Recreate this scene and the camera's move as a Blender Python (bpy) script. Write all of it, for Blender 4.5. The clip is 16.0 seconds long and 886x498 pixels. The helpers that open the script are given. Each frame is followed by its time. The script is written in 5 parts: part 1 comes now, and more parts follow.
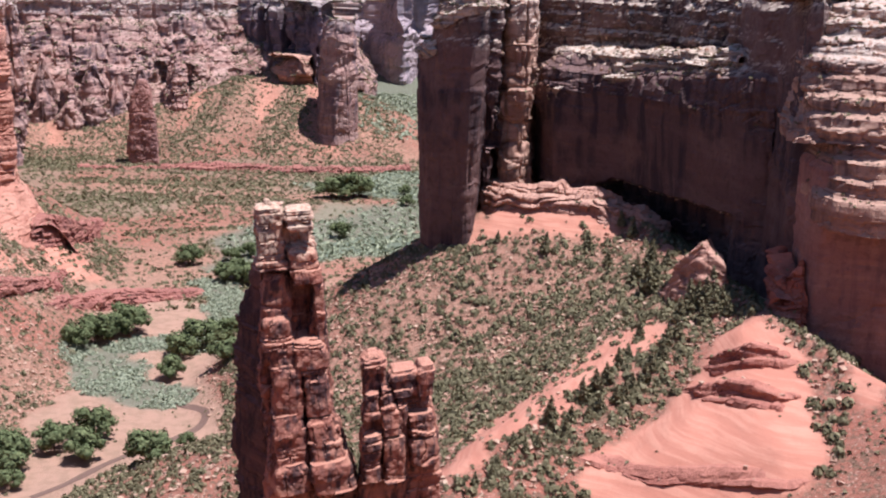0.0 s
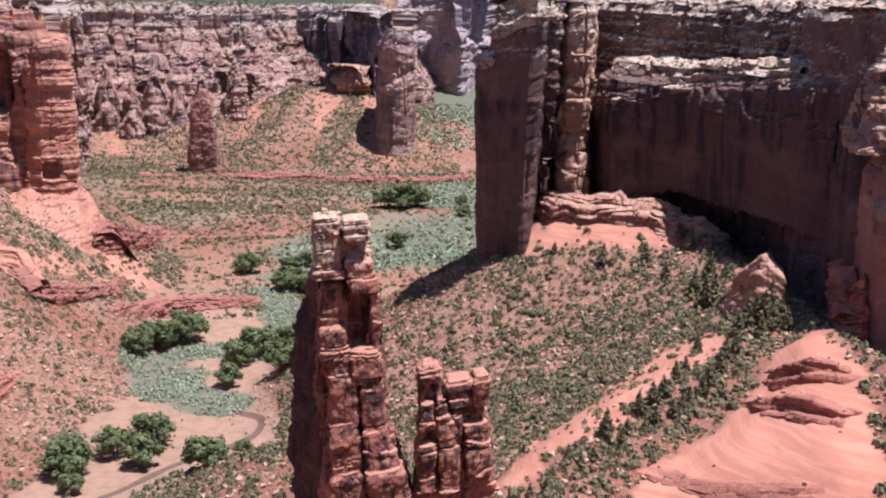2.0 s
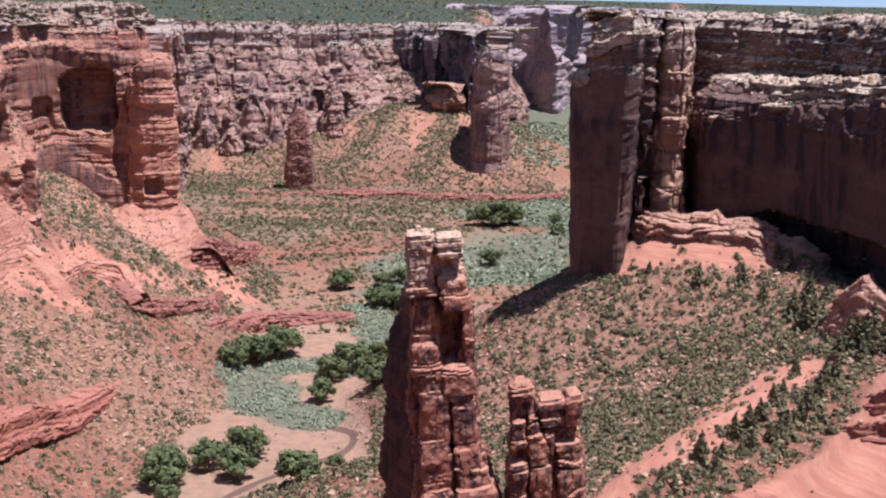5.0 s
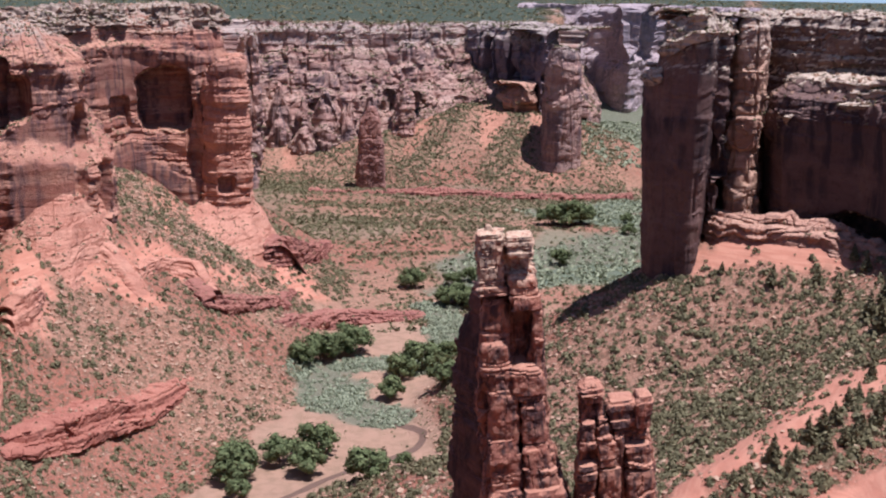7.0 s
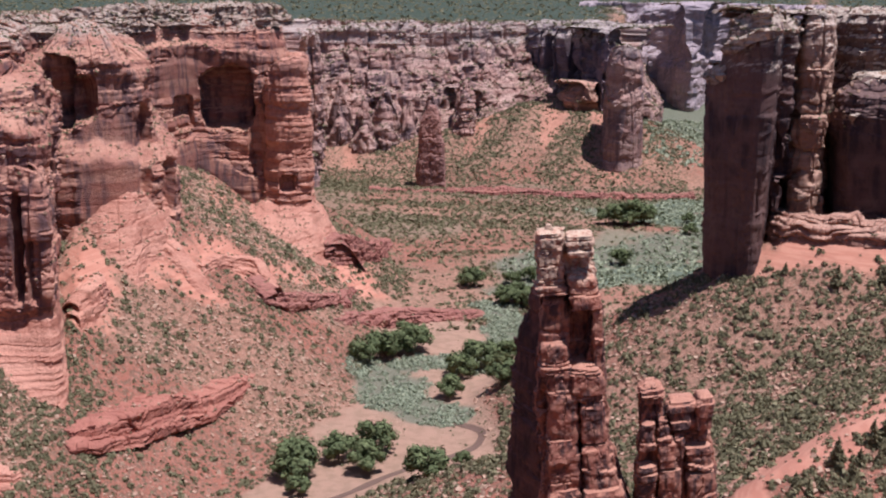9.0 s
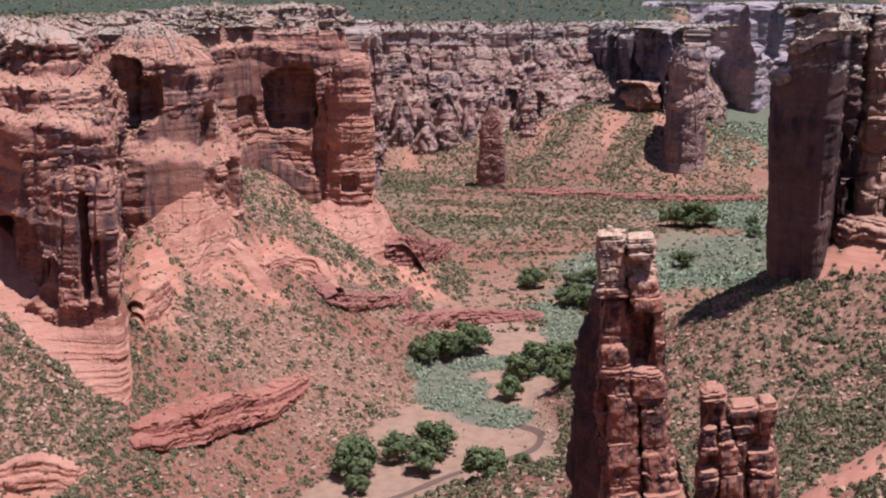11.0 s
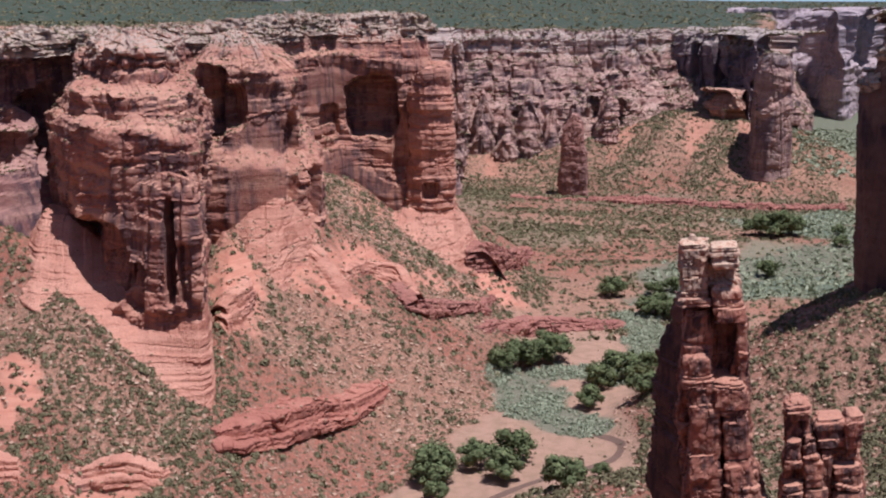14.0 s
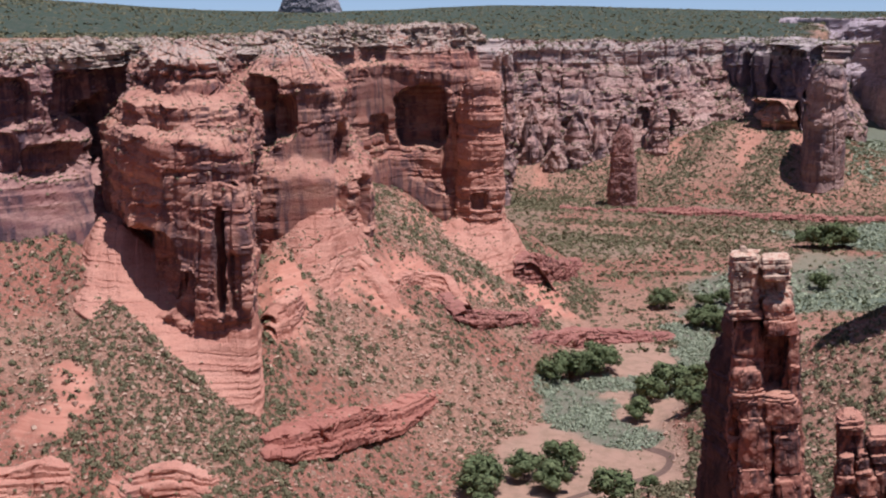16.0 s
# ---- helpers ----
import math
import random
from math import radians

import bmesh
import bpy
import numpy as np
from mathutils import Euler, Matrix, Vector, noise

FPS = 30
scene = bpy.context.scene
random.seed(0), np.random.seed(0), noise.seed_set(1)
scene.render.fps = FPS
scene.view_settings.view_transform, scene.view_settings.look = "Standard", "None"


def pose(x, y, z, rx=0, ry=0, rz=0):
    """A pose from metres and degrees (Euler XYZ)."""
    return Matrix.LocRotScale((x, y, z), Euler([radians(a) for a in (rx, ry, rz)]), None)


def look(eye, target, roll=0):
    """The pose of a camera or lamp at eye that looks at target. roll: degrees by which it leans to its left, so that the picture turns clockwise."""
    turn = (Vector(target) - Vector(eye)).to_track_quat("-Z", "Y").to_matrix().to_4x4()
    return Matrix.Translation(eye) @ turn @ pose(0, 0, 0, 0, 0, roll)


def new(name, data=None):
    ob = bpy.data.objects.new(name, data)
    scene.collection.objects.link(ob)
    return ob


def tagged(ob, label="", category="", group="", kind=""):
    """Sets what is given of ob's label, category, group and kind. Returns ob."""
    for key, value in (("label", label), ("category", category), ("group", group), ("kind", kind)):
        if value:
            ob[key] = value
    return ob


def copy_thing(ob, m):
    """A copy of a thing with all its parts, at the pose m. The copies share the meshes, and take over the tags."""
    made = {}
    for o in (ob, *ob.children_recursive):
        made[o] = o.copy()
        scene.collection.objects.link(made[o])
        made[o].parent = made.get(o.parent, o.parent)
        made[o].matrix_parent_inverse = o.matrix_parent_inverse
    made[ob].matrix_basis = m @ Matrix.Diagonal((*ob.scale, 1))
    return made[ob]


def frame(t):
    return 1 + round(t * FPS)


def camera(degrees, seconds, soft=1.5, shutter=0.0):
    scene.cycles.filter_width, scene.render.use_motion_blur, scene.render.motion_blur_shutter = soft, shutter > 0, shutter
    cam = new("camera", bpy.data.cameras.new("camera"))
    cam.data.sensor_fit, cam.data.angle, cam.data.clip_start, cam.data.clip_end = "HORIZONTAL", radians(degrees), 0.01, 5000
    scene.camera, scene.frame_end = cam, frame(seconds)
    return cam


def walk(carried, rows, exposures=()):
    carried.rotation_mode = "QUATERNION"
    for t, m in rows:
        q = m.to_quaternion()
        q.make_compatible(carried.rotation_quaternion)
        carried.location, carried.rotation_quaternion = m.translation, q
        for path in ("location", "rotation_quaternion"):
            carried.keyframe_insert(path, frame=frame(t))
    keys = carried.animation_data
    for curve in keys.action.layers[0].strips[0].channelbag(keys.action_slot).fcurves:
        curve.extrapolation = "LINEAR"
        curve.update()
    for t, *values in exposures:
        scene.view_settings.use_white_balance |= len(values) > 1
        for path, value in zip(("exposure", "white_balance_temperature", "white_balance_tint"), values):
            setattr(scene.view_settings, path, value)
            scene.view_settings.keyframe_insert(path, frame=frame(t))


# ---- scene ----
HFOV = 39.71
EYE = 290.0
cam = camera(HFOV, 16.0, soft=2.1)
# seconds, heading (left +), pitch, roll of the camera, which turns on its tripod at the overlook
ROWS = [
    (0.0, -10.522, -12.845, -1.892),
    (0.5, -10.073, -12.773, -1.892),
    (1.0, -9.590, -12.687, -1.881),
    (1.5, -8.775, -12.609, -1.822),
    (2.0, -7.811, -12.447, -1.744),
    (2.5, -7.067, -12.262, -1.668),
    (3.0, -6.494, -12.249, -1.617),
    (3.5, -5.891, -11.998, -1.543),
    (4.0, -5.084, -11.688, -1.491),
    (6.5, -0.763, -11.828, -1.091),
    (7.0, 0.000, -11.844, -1.056),
    (7.5, 0.590, -11.862, -0.989),
    (8.0, 1.248, -11.900, -0.943),
    (8.5, 2.071, -11.922, -0.835),
    (9.0, 2.847, -11.941, -0.763),
    (11.5, 6.408, -11.909, -0.464),
    (12.0, 7.046, -11.893, -0.410),
    (12.5, 7.549, -11.875, -0.367),
    (13.0, 7.931, -11.722, -0.327),
    (13.5, 8.703, -11.565, -0.267),
    (14.0, 9.560, -11.608, -0.164),
    (14.5, 10.080, -11.605, -0.143),
    (15.0, 10.636, -11.524, -0.078),
    (15.5, 11.262, -11.212, -0.030),
    (16.0, 11.869, -11.124, 0.000),
]


def aim(yaw, pitch, roll):
    return pose(0, 0, EYE, 0, 0, yaw) @ pose(0, 0, 0, 90 + pitch, 0, 0) @ pose(0, 0, 0, 0, 0, -roll)


walk(cam, [(t, aim(a, b, c)) for t, a, b, c in ROWS], exposures=[(t, e, 5620.0, 21.5) for t, e in ((0.0, 0.61), (4.0, 0.49), (7.0, 0.32), (12.0, 0.17), (16.0, 0.11))])

# ---- world and sun ----
SUN_BEARING, SUN_HEIGHT = 110.0, 74.5
world = bpy.data.worlds.new("world")
scene.world = world
world.use_nodes = True
wn = world.node_tree
sky = wn.nodes.new("ShaderNodeTexSky")
sky.sky_type, sky.sun_disc = "NISHITA", False
sky.sun_elevation, sky.sun_rotation = radians(SUN_HEIGHT), radians(SUN_BEARING)
sky.altitude, sky.dust_density, sky.ozone_density = 2000.0, 0.3, 2.0
wn.nodes["Background"].inputs["Strength"].default_value = 0.08
lift = wn.nodes.new("ShaderNodeMapping")
lift.inputs["Location"].default_value = (0.0, 0.0, 0.06)
wn.links.new(wn.nodes.new("ShaderNodeTexCoord").outputs["Generated"], lift.inputs["Vector"])
wn.links.new(lift.outputs[0], sky.inputs[0])
wn.links.new(sky.outputs[0], wn.nodes["Background"].inputs[0])
sun = new("sun", bpy.data.lights.new("sun", "SUN"))
sun.data.energy, sun.data.angle, sun.data.color = 5.0, radians(0.53), (1.0, 0.965, 0.92)
sb, sh = radians(SUN_BEARING), radians(SUN_HEIGHT)
TO_SUN = Vector((math.sin(sb) * math.cos(sh), math.cos(sb) * math.cos(sh), math.sin(sh)))
sun.matrix_world = look(TO_SUN * 900, (0, 0, 0))

# ---- numbers: noise, plan, meshes ----
rng = np.random.default_rng(7)
TABLE = rng.random(65536).astype(np.float32) * 2 - 1


def hashed(i, j, k=0, seed=0):
    """A random number from -1 to 1 for each whole-numbered cell."""
    h = (np.asarray(i, np.int64) * 73856093) ^ (np.asarray(j, np.int64) * 19349663) ^ (np.asarray(k, np.int64) * 83492791) ^ (seed * 2654435761)
    h = (h ^ (h >> 13)) * 1274126177
    return TABLE[((h ^ (h >> 16)) & 65535)]


def vnoise(x, y, z, seed=0):
    xi, yi, zi = np.floor(x), np.floor(y), np.floor(z)
    fx, fy, fz = x - xi, y - yi, z - zi
    fx, fy, fz = (f * f * (3 - 2 * f) for f in (fx, fy, fz))
    xi, yi, zi = xi.astype(np.int64), yi.astype(np.int64), zi.astype(np.int64)
    out = 0
    for a in (0, 1):
        for b in (0, 1):
            for c in (0, 1):
                w = (fx if a else 1 - fx) * (fy if b else 1 - fy) * (fz if c else 1 - fz)
                out = out + w * hashed(xi + a, yi + b, zi + c, seed)
    return out


def fbm(x, y, z, size, octaves=4, seed=0, rough=0.5):
    out, amp, total = 0, 1.0, 0.0
    f = 1.0 / size
    for o in range(octaves):
        out = out + amp * vnoise(x * f + 17.3 * o, y * f + 5.1 * o, z * f, seed + o)
        total += amp
        amp *= rough
        f *= 2.03
    return out / total


def smooth(a, b, x):
    t = np.clip((x - a) / (b - a), 0, 1)
    return t * t * (3 - 2 * t)


def at(bearing, far):
    """Plan place of a bearing (degrees, right +) and a distance from the overlook."""
    return far * math.sin(radians(bearing)), far * math.cos(radians(bearing))


def line_of(rows):
    """Rows (bearing, distance, *heights) to an array (x, y, *heights)."""
    return np.array([(*at(r[0], r[1]), *r[2:]) for r in rows], float)


def nearest(x, y, line):
    """Distance to a plan line and the third column of its nearest point."""
    best, height = np.full(x.shape, 1e9), np.zeros(x.shape)
    for a, b in zip(line[:-1], line[1:]):
        dx, dy = b[0] - a[0], b[1] - a[1]
        t = np.clip(((x - a[0]) * dx + (y - a[1]) * dy) / (dx * dx + dy * dy + 1e-9), 0, 1)
        d = np.hypot(x - a[0] - t * dx, y - a[1] - t * dy)
        near = d < best
        best = np.where(near, d, best)
        if line.shape[1] > 2:
            height = np.where(near, a[2] + t * (b[2] - a[2]), height)
    return best, height


def apron(x, y, line, slope):
    """Height of a slope that falls away from a plan line with heights."""
    out = np.full(x.shape, -1e9)
    for a, b in zip(line[:-1], line[1:]):
        dx, dy = b[0] - a[0], b[1] - a[1]
        t = np.clip(((x - a[0]) * dx + (y - a[1]) * dy) / (dx * dx + dy * dy + 1e-9), 0, 1)
        d = np.hypot(x - a[0] - t * dx, y - a[1] - t * dy)
        out = np.maximum(out, a[2] + t * (b[2] - a[2]) - slope * d)
    return out


def inside(x, y, poly):
    """Signed distance into a plan polygon, metres, positive within."""
    odd = np.zeros(x.shape, bool)
    for a, b in zip(poly, np.roll(poly, -1, axis=0)):
        cross = (a[1] > y) != (b[1] > y)
        odd ^= cross & (x < (b[0] - a[0]) * (y - a[1]) / (b[1] - a[1] + 1e-12) + a[0])
    d, _ = nearest(x, y, np.vstack([poly, poly[:1]])[:, :2])
    return np.where(odd, d, -d)


def mesh_of(name, verts, faces, material=None, shade=False):
    """A mesh from arrays of vertices (n, 3) and of faces (m, 3 or 4)."""
    verts, faces = np.asarray(verts, np.float32), np.asarray(faces, np.int32)
    me = bpy.data.meshes.new(name)
    m, k = faces.shape
    me.vertices.add(len(verts))
    me.vertices.foreach_set("co", verts.ravel())
    me.loops.add(m * k)
    me.loops.foreach_set("vertex_index", faces.ravel())
    me.polygons.add(m)
    me.polygons.foreach_set("loop_start", np.arange(0, m * k, k, dtype=np.int32))
    me.polygons.foreach_set("use_smooth", np.full(m, shade))
    me.update(calc_edges=True)
    if material:
        me.materials.append(material)
    return me


def grid_faces(n, m, wrap=False):
    i, j = np.meshgrid(np.arange(n if wrap else n - 1), np.arange(m - 1), indexing="ij")
    i2 = (i + 1) % n
    return np.stack([i * m + j, i2 * m + j, i2 * m + j + 1, i * m + j + 1], -1).reshape(-1, 4)


def part(name, me, parent, label=""):
    ob = new(name, me)
    ob.parent = parent
    return tagged(ob, label)


def layer(me, name, values):
    me.attributes.new(name, "FLOAT", "POINT").data.foreach_set("value", np.asarray(values, np.float32).ravel())


# ---- materials ----
class Nodes:
    """A small writer of node materials."""

    def __init__(self, name, rough=0.9):
        self.mat = bpy.data.materials.new(name)
        self.mat.use_nodes = True
        self.tree = self.mat.node_tree
        self.bsdf = self.tree.nodes["Principled BSDF"]
        self.bsdf.inputs["Roughness"].default_value = rough
        self.bsdf.inputs["Specular IOR Level"].default_value = 0.15
        self.coord = self.tree.nodes.new("ShaderNodeTexCoord").outputs["Object"]

    def add(self, kind, **values):
        n = self.tree.nodes.new(kind)
        for k, v in values.items():
            if hasattr(v, "is_output"):
                self.tree.links.new(v, n.inputs[k])
            else:
                n.inputs[k].default_value = v
        return n

    def noise(self, scale, detail=4.0, stretch=(1, 1, 1), rough=0.55):
        mp = self.add("ShaderNodeMapping", Vector=self.coord, Scale=stretch)
        return self.add("ShaderNodeTexNoise", Vector=mp.outputs[0], Scale=scale, Detail=detail, Roughness=rough).outputs["Fac"]

    def ramp(self, fac, lo, hi):
        n = self.tree.nodes.new("ShaderNodeMapRange")
        n.interpolation_type = "SMOOTHSTEP"
        self.tree.links.new(fac, n.inputs[0])
        n.inputs[1].default_value, n.inputs[2].default_value = lo, hi
        return n.outputs[0]

    def mix(self, fac, a, b, blend="MIX"):
        n = self.tree.nodes.new("ShaderNodeMix")
        n.data_type, n.blend_type = "RGBA", blend
        for v, s in ((fac, n.inputs[0]), (a, n.inputs[6]), (b, n.inputs[7])):
            if hasattr(v, "is_output"):
                self.tree.links.new(v, s)
            else:
                s.default_value = (*v, 1) if isinstance(v, tuple) else v
        return n.outputs[2]

    def math(self, op, a, b=0.0):
        n = self.tree.nodes.new("ShaderNodeMath")
        n.operation = op
        for v, s in ((a, n.inputs[0]), (b, n.inputs[1])):
            if hasattr(v, "is_output"):
                self.tree.links.new(v, s)
            else:
                s.default_value = v
        return n.outputs[0]

    def attr(self, name):
        n = self.tree.nodes.new("ShaderNodeAttribute")
        n.attribute_name = name
        return n.outputs["Fac"]

    def done(self, colour, bump=None, strength=0.5, distance=0.3):
        self.tree.links.new(colour, self.bsdf.inputs["Base Color"])
        if bump is not None:
            b = self.add("ShaderNodeBump", Height=bump, Strength=strength, Distance=distance)
            self.tree.links.new(b.outputs[0], self.bsdf.inputs["Normal"])
        return self.mat


def sandstone(name, red, pale, dark, varnish=0.5, grain=1.0, banding=1.0, white=(0.49, 0.40, 0.315), side=0.2, cap=0.0, spread=0.0, fall=0.012, dust=0.35):
    """Bedded sandstone: warped beds of red and pale, dark varnish in vertical streaks and blotches, sand on its ledges, pale weathered cap rock above the height cap."""
    n = Nodes(name)
    drift = n.add("ShaderNodeTexNoise", Vector=n.coord, Scale=0.035 * grain, Detail=3.0).outputs["Color"]
    bend = n.tree.nodes.new("ShaderNodeVectorMath")
    bend.operation = "MULTIPLY_ADD"
    n.tree.links.new(drift, bend.inputs[0])
    bend.inputs[1].default_value = (9.0 / grain,) * 3
    n.tree.links.new(n.coord, bend.inputs[2])
    straight, n.coord = n.coord, bend.outputs[0]
    bands = n.noise(1.0, 4.0, (0.012, 0.012, 0.14 * grain))
    fine = n.noise(1.0, 3.0, (0.05, 0.05, 0.9 * grain))
    col = n.mix(n.math("MULTIPLY", n.ramp(bands, 0.40, 0.64), banding), red, pale)
    col = n.mix(n.math("MULTIPLY", n.ramp(fine, 0.52, 0.70), 0.38 * banding), col, tuple(c * 0.58 for c in red))
    col = n.mix(n.math("MULTIPLY", n.ramp(n.noise(0.05 * grain, 6.0), 0.48, 0.70), 0.5), col, pale)
    col = n.mix(n.math("MULTIPLY", n.ramp(n.noise(0.24 * grain, 5.0, (1, 1, 1), 0.65), 0.50, 0.68), 0.45), col, tuple(c * 0.55 for c in red))
    streak = n.noise(1.0, 4.0, (0.16 * grain, 0.16 * grain, fall))
    blotch = n.noise(0.018 * grain, 5.0)
    v = n.math("MULTIPLY", n.math("ADD", n.math("MULTIPLY", n.ramp(streak, 0.42, 0.62), 0.7), 0.3), n.ramp(blotch, 0.44 - spread, 0.56 - spread))
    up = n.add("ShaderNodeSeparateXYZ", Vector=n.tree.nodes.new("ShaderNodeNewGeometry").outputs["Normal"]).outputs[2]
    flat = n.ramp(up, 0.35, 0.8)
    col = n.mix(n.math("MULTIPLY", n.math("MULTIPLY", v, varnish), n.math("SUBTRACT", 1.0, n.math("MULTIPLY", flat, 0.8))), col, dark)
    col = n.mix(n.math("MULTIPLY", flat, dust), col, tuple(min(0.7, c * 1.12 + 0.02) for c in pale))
    n.coord = straight
    if cap:
        pos = n.add("ShaderNodeSeparateXYZ", Vector=n.coord).outputs[2]
        pos = n.math("ADD", pos, n.math("MULTIPLY", n.noise(0.05 * grain, 4.0), 34.0 / grain ** 1.5))
        level = n.math("ADD", n.math("MULTIPLY", n.ramp(up, 0.0, 0.6), 0.85 - side), side)
        level = n.math("MULTIPLY", level, n.ramp(n.noise(0.3 * grain, 4.0), 0.36, 0.52))
        col = n.mix(n.math("MULTIPLY", n.ramp(pos, cap + 12, cap + 24), level), col, white)
    return n.done(col, n.noise(0.55 * grain, 8.0, (1, 1, 1.5), 0.65), 1.0, 1.2 / grain)


def ground_material():
    """Red soil with grit, river sand, pasture, grey-green scrub flats, bare slickrock and woodland floor, laid out by layers of the mesh."""
    n = Nodes("canyon_ground", 0.95)
    big, mid, fine = n.noise(0.012, 4.0), n.noise(0.12, 5.0), n.noise(0.9, 4.0)
    soil = n.mix(n.ramp(big, 0.35, 0.65), (0.35, 0.128, 0.08), (0.30, 0.128, 0.08))
    soil = n.mix(n.math("MULTIPLY", n.ramp(mid, 0.5, 0.7), 0.5), soil, (0.37, 0.20, 0.135))
    soil = n.mix(n.math("MULTIPLY", n.ramp(fine, 0.52, 0.66), 0.45), soil, (0.23, 0.15, 0.09))
    sand = n.mix(n.ramp(mid, 0.4, 0.66), (0.40, 0.24, 0.155), (0.32, 0.20, 0.125))
    sage = n.mix(n.ramp(fine, 0.4, 0.62), (0.165, 0.19, 0.125), (0.095, 0.11, 0.068))
    grass = n.mix(n.ramp(mid, 0.4, 0.66), (0.20, 0.178, 0.108), (0.25, 0.20, 0.13))
    bands = n.noise(1.0, 4.0, (0.03, 0.03, 0.55))
    rock = n.mix(n.ramp(bands, 0.4, 0.62), (0.48, 0.20, 0.125), (0.555, 0.26, 0.165))
    rock = n.mix(n.math("MULTIPLY", n.ramp(mid, 0.5, 0.72), 0.4), rock, (0.43, 0.185, 0.118))
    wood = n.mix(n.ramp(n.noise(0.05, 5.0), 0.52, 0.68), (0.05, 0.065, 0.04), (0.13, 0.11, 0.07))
    # speck: small scrub, and little shadows of stones and shrubs painted in; grit: pale stones
    speck, grit = n.noise(0.33, 3.0, (1, 1, 1), 0.7), n.noise(0.75, 2.0)
    soil = n.mix(n.math("MULTIPLY", n.ramp(speck, 0.49, 0.58), 0.66), soil, (0.13, 0.10, 0.06))
    soil = n.mix(n.math("MULTIPLY", n.ramp(grit, 0.62, 0.68), 0.7), soil, (0.52, 0.355, 0.245))
    rub = n.mix(n.ramp(n.noise(0.22, 5.0, (1, 1, 1), 0.7), 0.42, 0.6), (0.42, 0.235, 0.15), (0.20, 0.125, 0.073))
    soil = n.mix(n.attr("rubble"), soil, rub)
    col = n.mix(n.attr("sand"), soil, sand)
    col = n.mix(n.attr("grass"), col, grass)
    col = n.mix(n.attr("sage"), col, sage)
    col = n.mix(n.attr("rock"), col, rock)
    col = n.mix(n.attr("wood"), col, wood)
    smoothed = n.math("SUBTRACT", 1.0, n.math("MULTIPLY", n.attr("rock"), 0.8))
    ledges = n.math("MULTIPLY", n.math("MULTIPLY", bands, n.attr("rock")), 0.22)
    return n.done(col, n.math("ADD", n.math("MULTIPLY", n.noise(0.42, 8.0, (1, 1, 1), 0.7), smoothed), ledges), 1.0, 1.3)


def leaf_material(name, a, b):
    n = Nodes(name, 0.8)
    isl = n.tree.nodes.new("ShaderNodeNewGeometry").outputs["Random Per Island"]
    return n.done(n.mix(isl, a, b))


def plain_rock(name, a, b):
    n = Nodes(name, 0.95)
    isl = n.tree.nodes.new("ShaderNodeNewGeometry").outputs["Random Per Island"]
    return n.done(n.mix(n.math("MULTIPLY", n.noise(0.8, 4.0), 0.6), n.mix(isl, a, b), (0.3, 0.2, 0.14)), n.noise(1.2, 5.0), 0.6, 0.3)


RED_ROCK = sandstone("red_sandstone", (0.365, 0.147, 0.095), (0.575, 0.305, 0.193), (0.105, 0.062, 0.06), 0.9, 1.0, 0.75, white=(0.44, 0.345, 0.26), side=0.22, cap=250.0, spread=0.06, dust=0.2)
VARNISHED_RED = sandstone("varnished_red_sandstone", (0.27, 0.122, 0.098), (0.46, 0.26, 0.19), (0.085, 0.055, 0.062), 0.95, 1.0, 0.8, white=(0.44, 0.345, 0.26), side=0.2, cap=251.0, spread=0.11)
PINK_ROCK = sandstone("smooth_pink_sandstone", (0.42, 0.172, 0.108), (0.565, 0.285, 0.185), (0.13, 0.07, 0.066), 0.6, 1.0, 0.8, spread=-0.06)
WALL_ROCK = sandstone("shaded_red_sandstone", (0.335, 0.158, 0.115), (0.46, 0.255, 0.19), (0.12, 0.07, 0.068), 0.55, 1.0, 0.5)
# Varnished rock of the east walls, base darkened further for their shade.
DARK_ROCK = sandstone("shaded_varnished_sandstone", (0.145, 0.08, 0.066), (0.235, 0.145, 0.112), (0.045, 0.033, 0.036), 0.88, 1.0, 0.25, white=(0.60, 0.475, 0.345), side=0.05, cap=238.0)
# Far wall rock: distance haze is mixed into these greyed, lightened colours.
FAR_ROCK = sandstone("hazed_red_sandstone", (0.355, 0.19, 0.142), (0.49, 0.315, 0.238), (0.125, 0.092, 0.098), 0.85, 0.6, white=(0.45, 0.36, 0.29), cap=218.0, dust=0.2)
# Varnish-streaked far wall, its blacks lifted and blued to stand for haze.
FAR_DARK = sandstone("streaked_hazed_sandstone", (0.23, 0.155, 0.155), (0.33, 0.235, 0.215), (0.095, 0.08, 0.095), 0.95, 0.6, 0.4, cap=226.0, spread=0.08)
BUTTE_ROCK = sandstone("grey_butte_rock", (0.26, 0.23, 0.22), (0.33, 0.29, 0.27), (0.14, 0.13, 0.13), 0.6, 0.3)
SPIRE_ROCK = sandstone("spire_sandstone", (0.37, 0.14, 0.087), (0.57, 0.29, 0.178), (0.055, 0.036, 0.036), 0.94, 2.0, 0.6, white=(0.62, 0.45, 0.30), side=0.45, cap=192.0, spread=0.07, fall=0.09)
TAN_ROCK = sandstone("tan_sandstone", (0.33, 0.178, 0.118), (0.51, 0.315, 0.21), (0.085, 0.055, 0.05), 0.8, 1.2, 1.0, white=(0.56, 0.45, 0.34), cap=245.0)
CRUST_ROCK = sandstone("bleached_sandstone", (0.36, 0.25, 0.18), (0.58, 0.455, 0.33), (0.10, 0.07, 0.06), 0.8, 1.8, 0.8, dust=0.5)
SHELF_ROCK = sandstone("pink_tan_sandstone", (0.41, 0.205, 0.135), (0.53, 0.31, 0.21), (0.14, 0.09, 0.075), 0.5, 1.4)
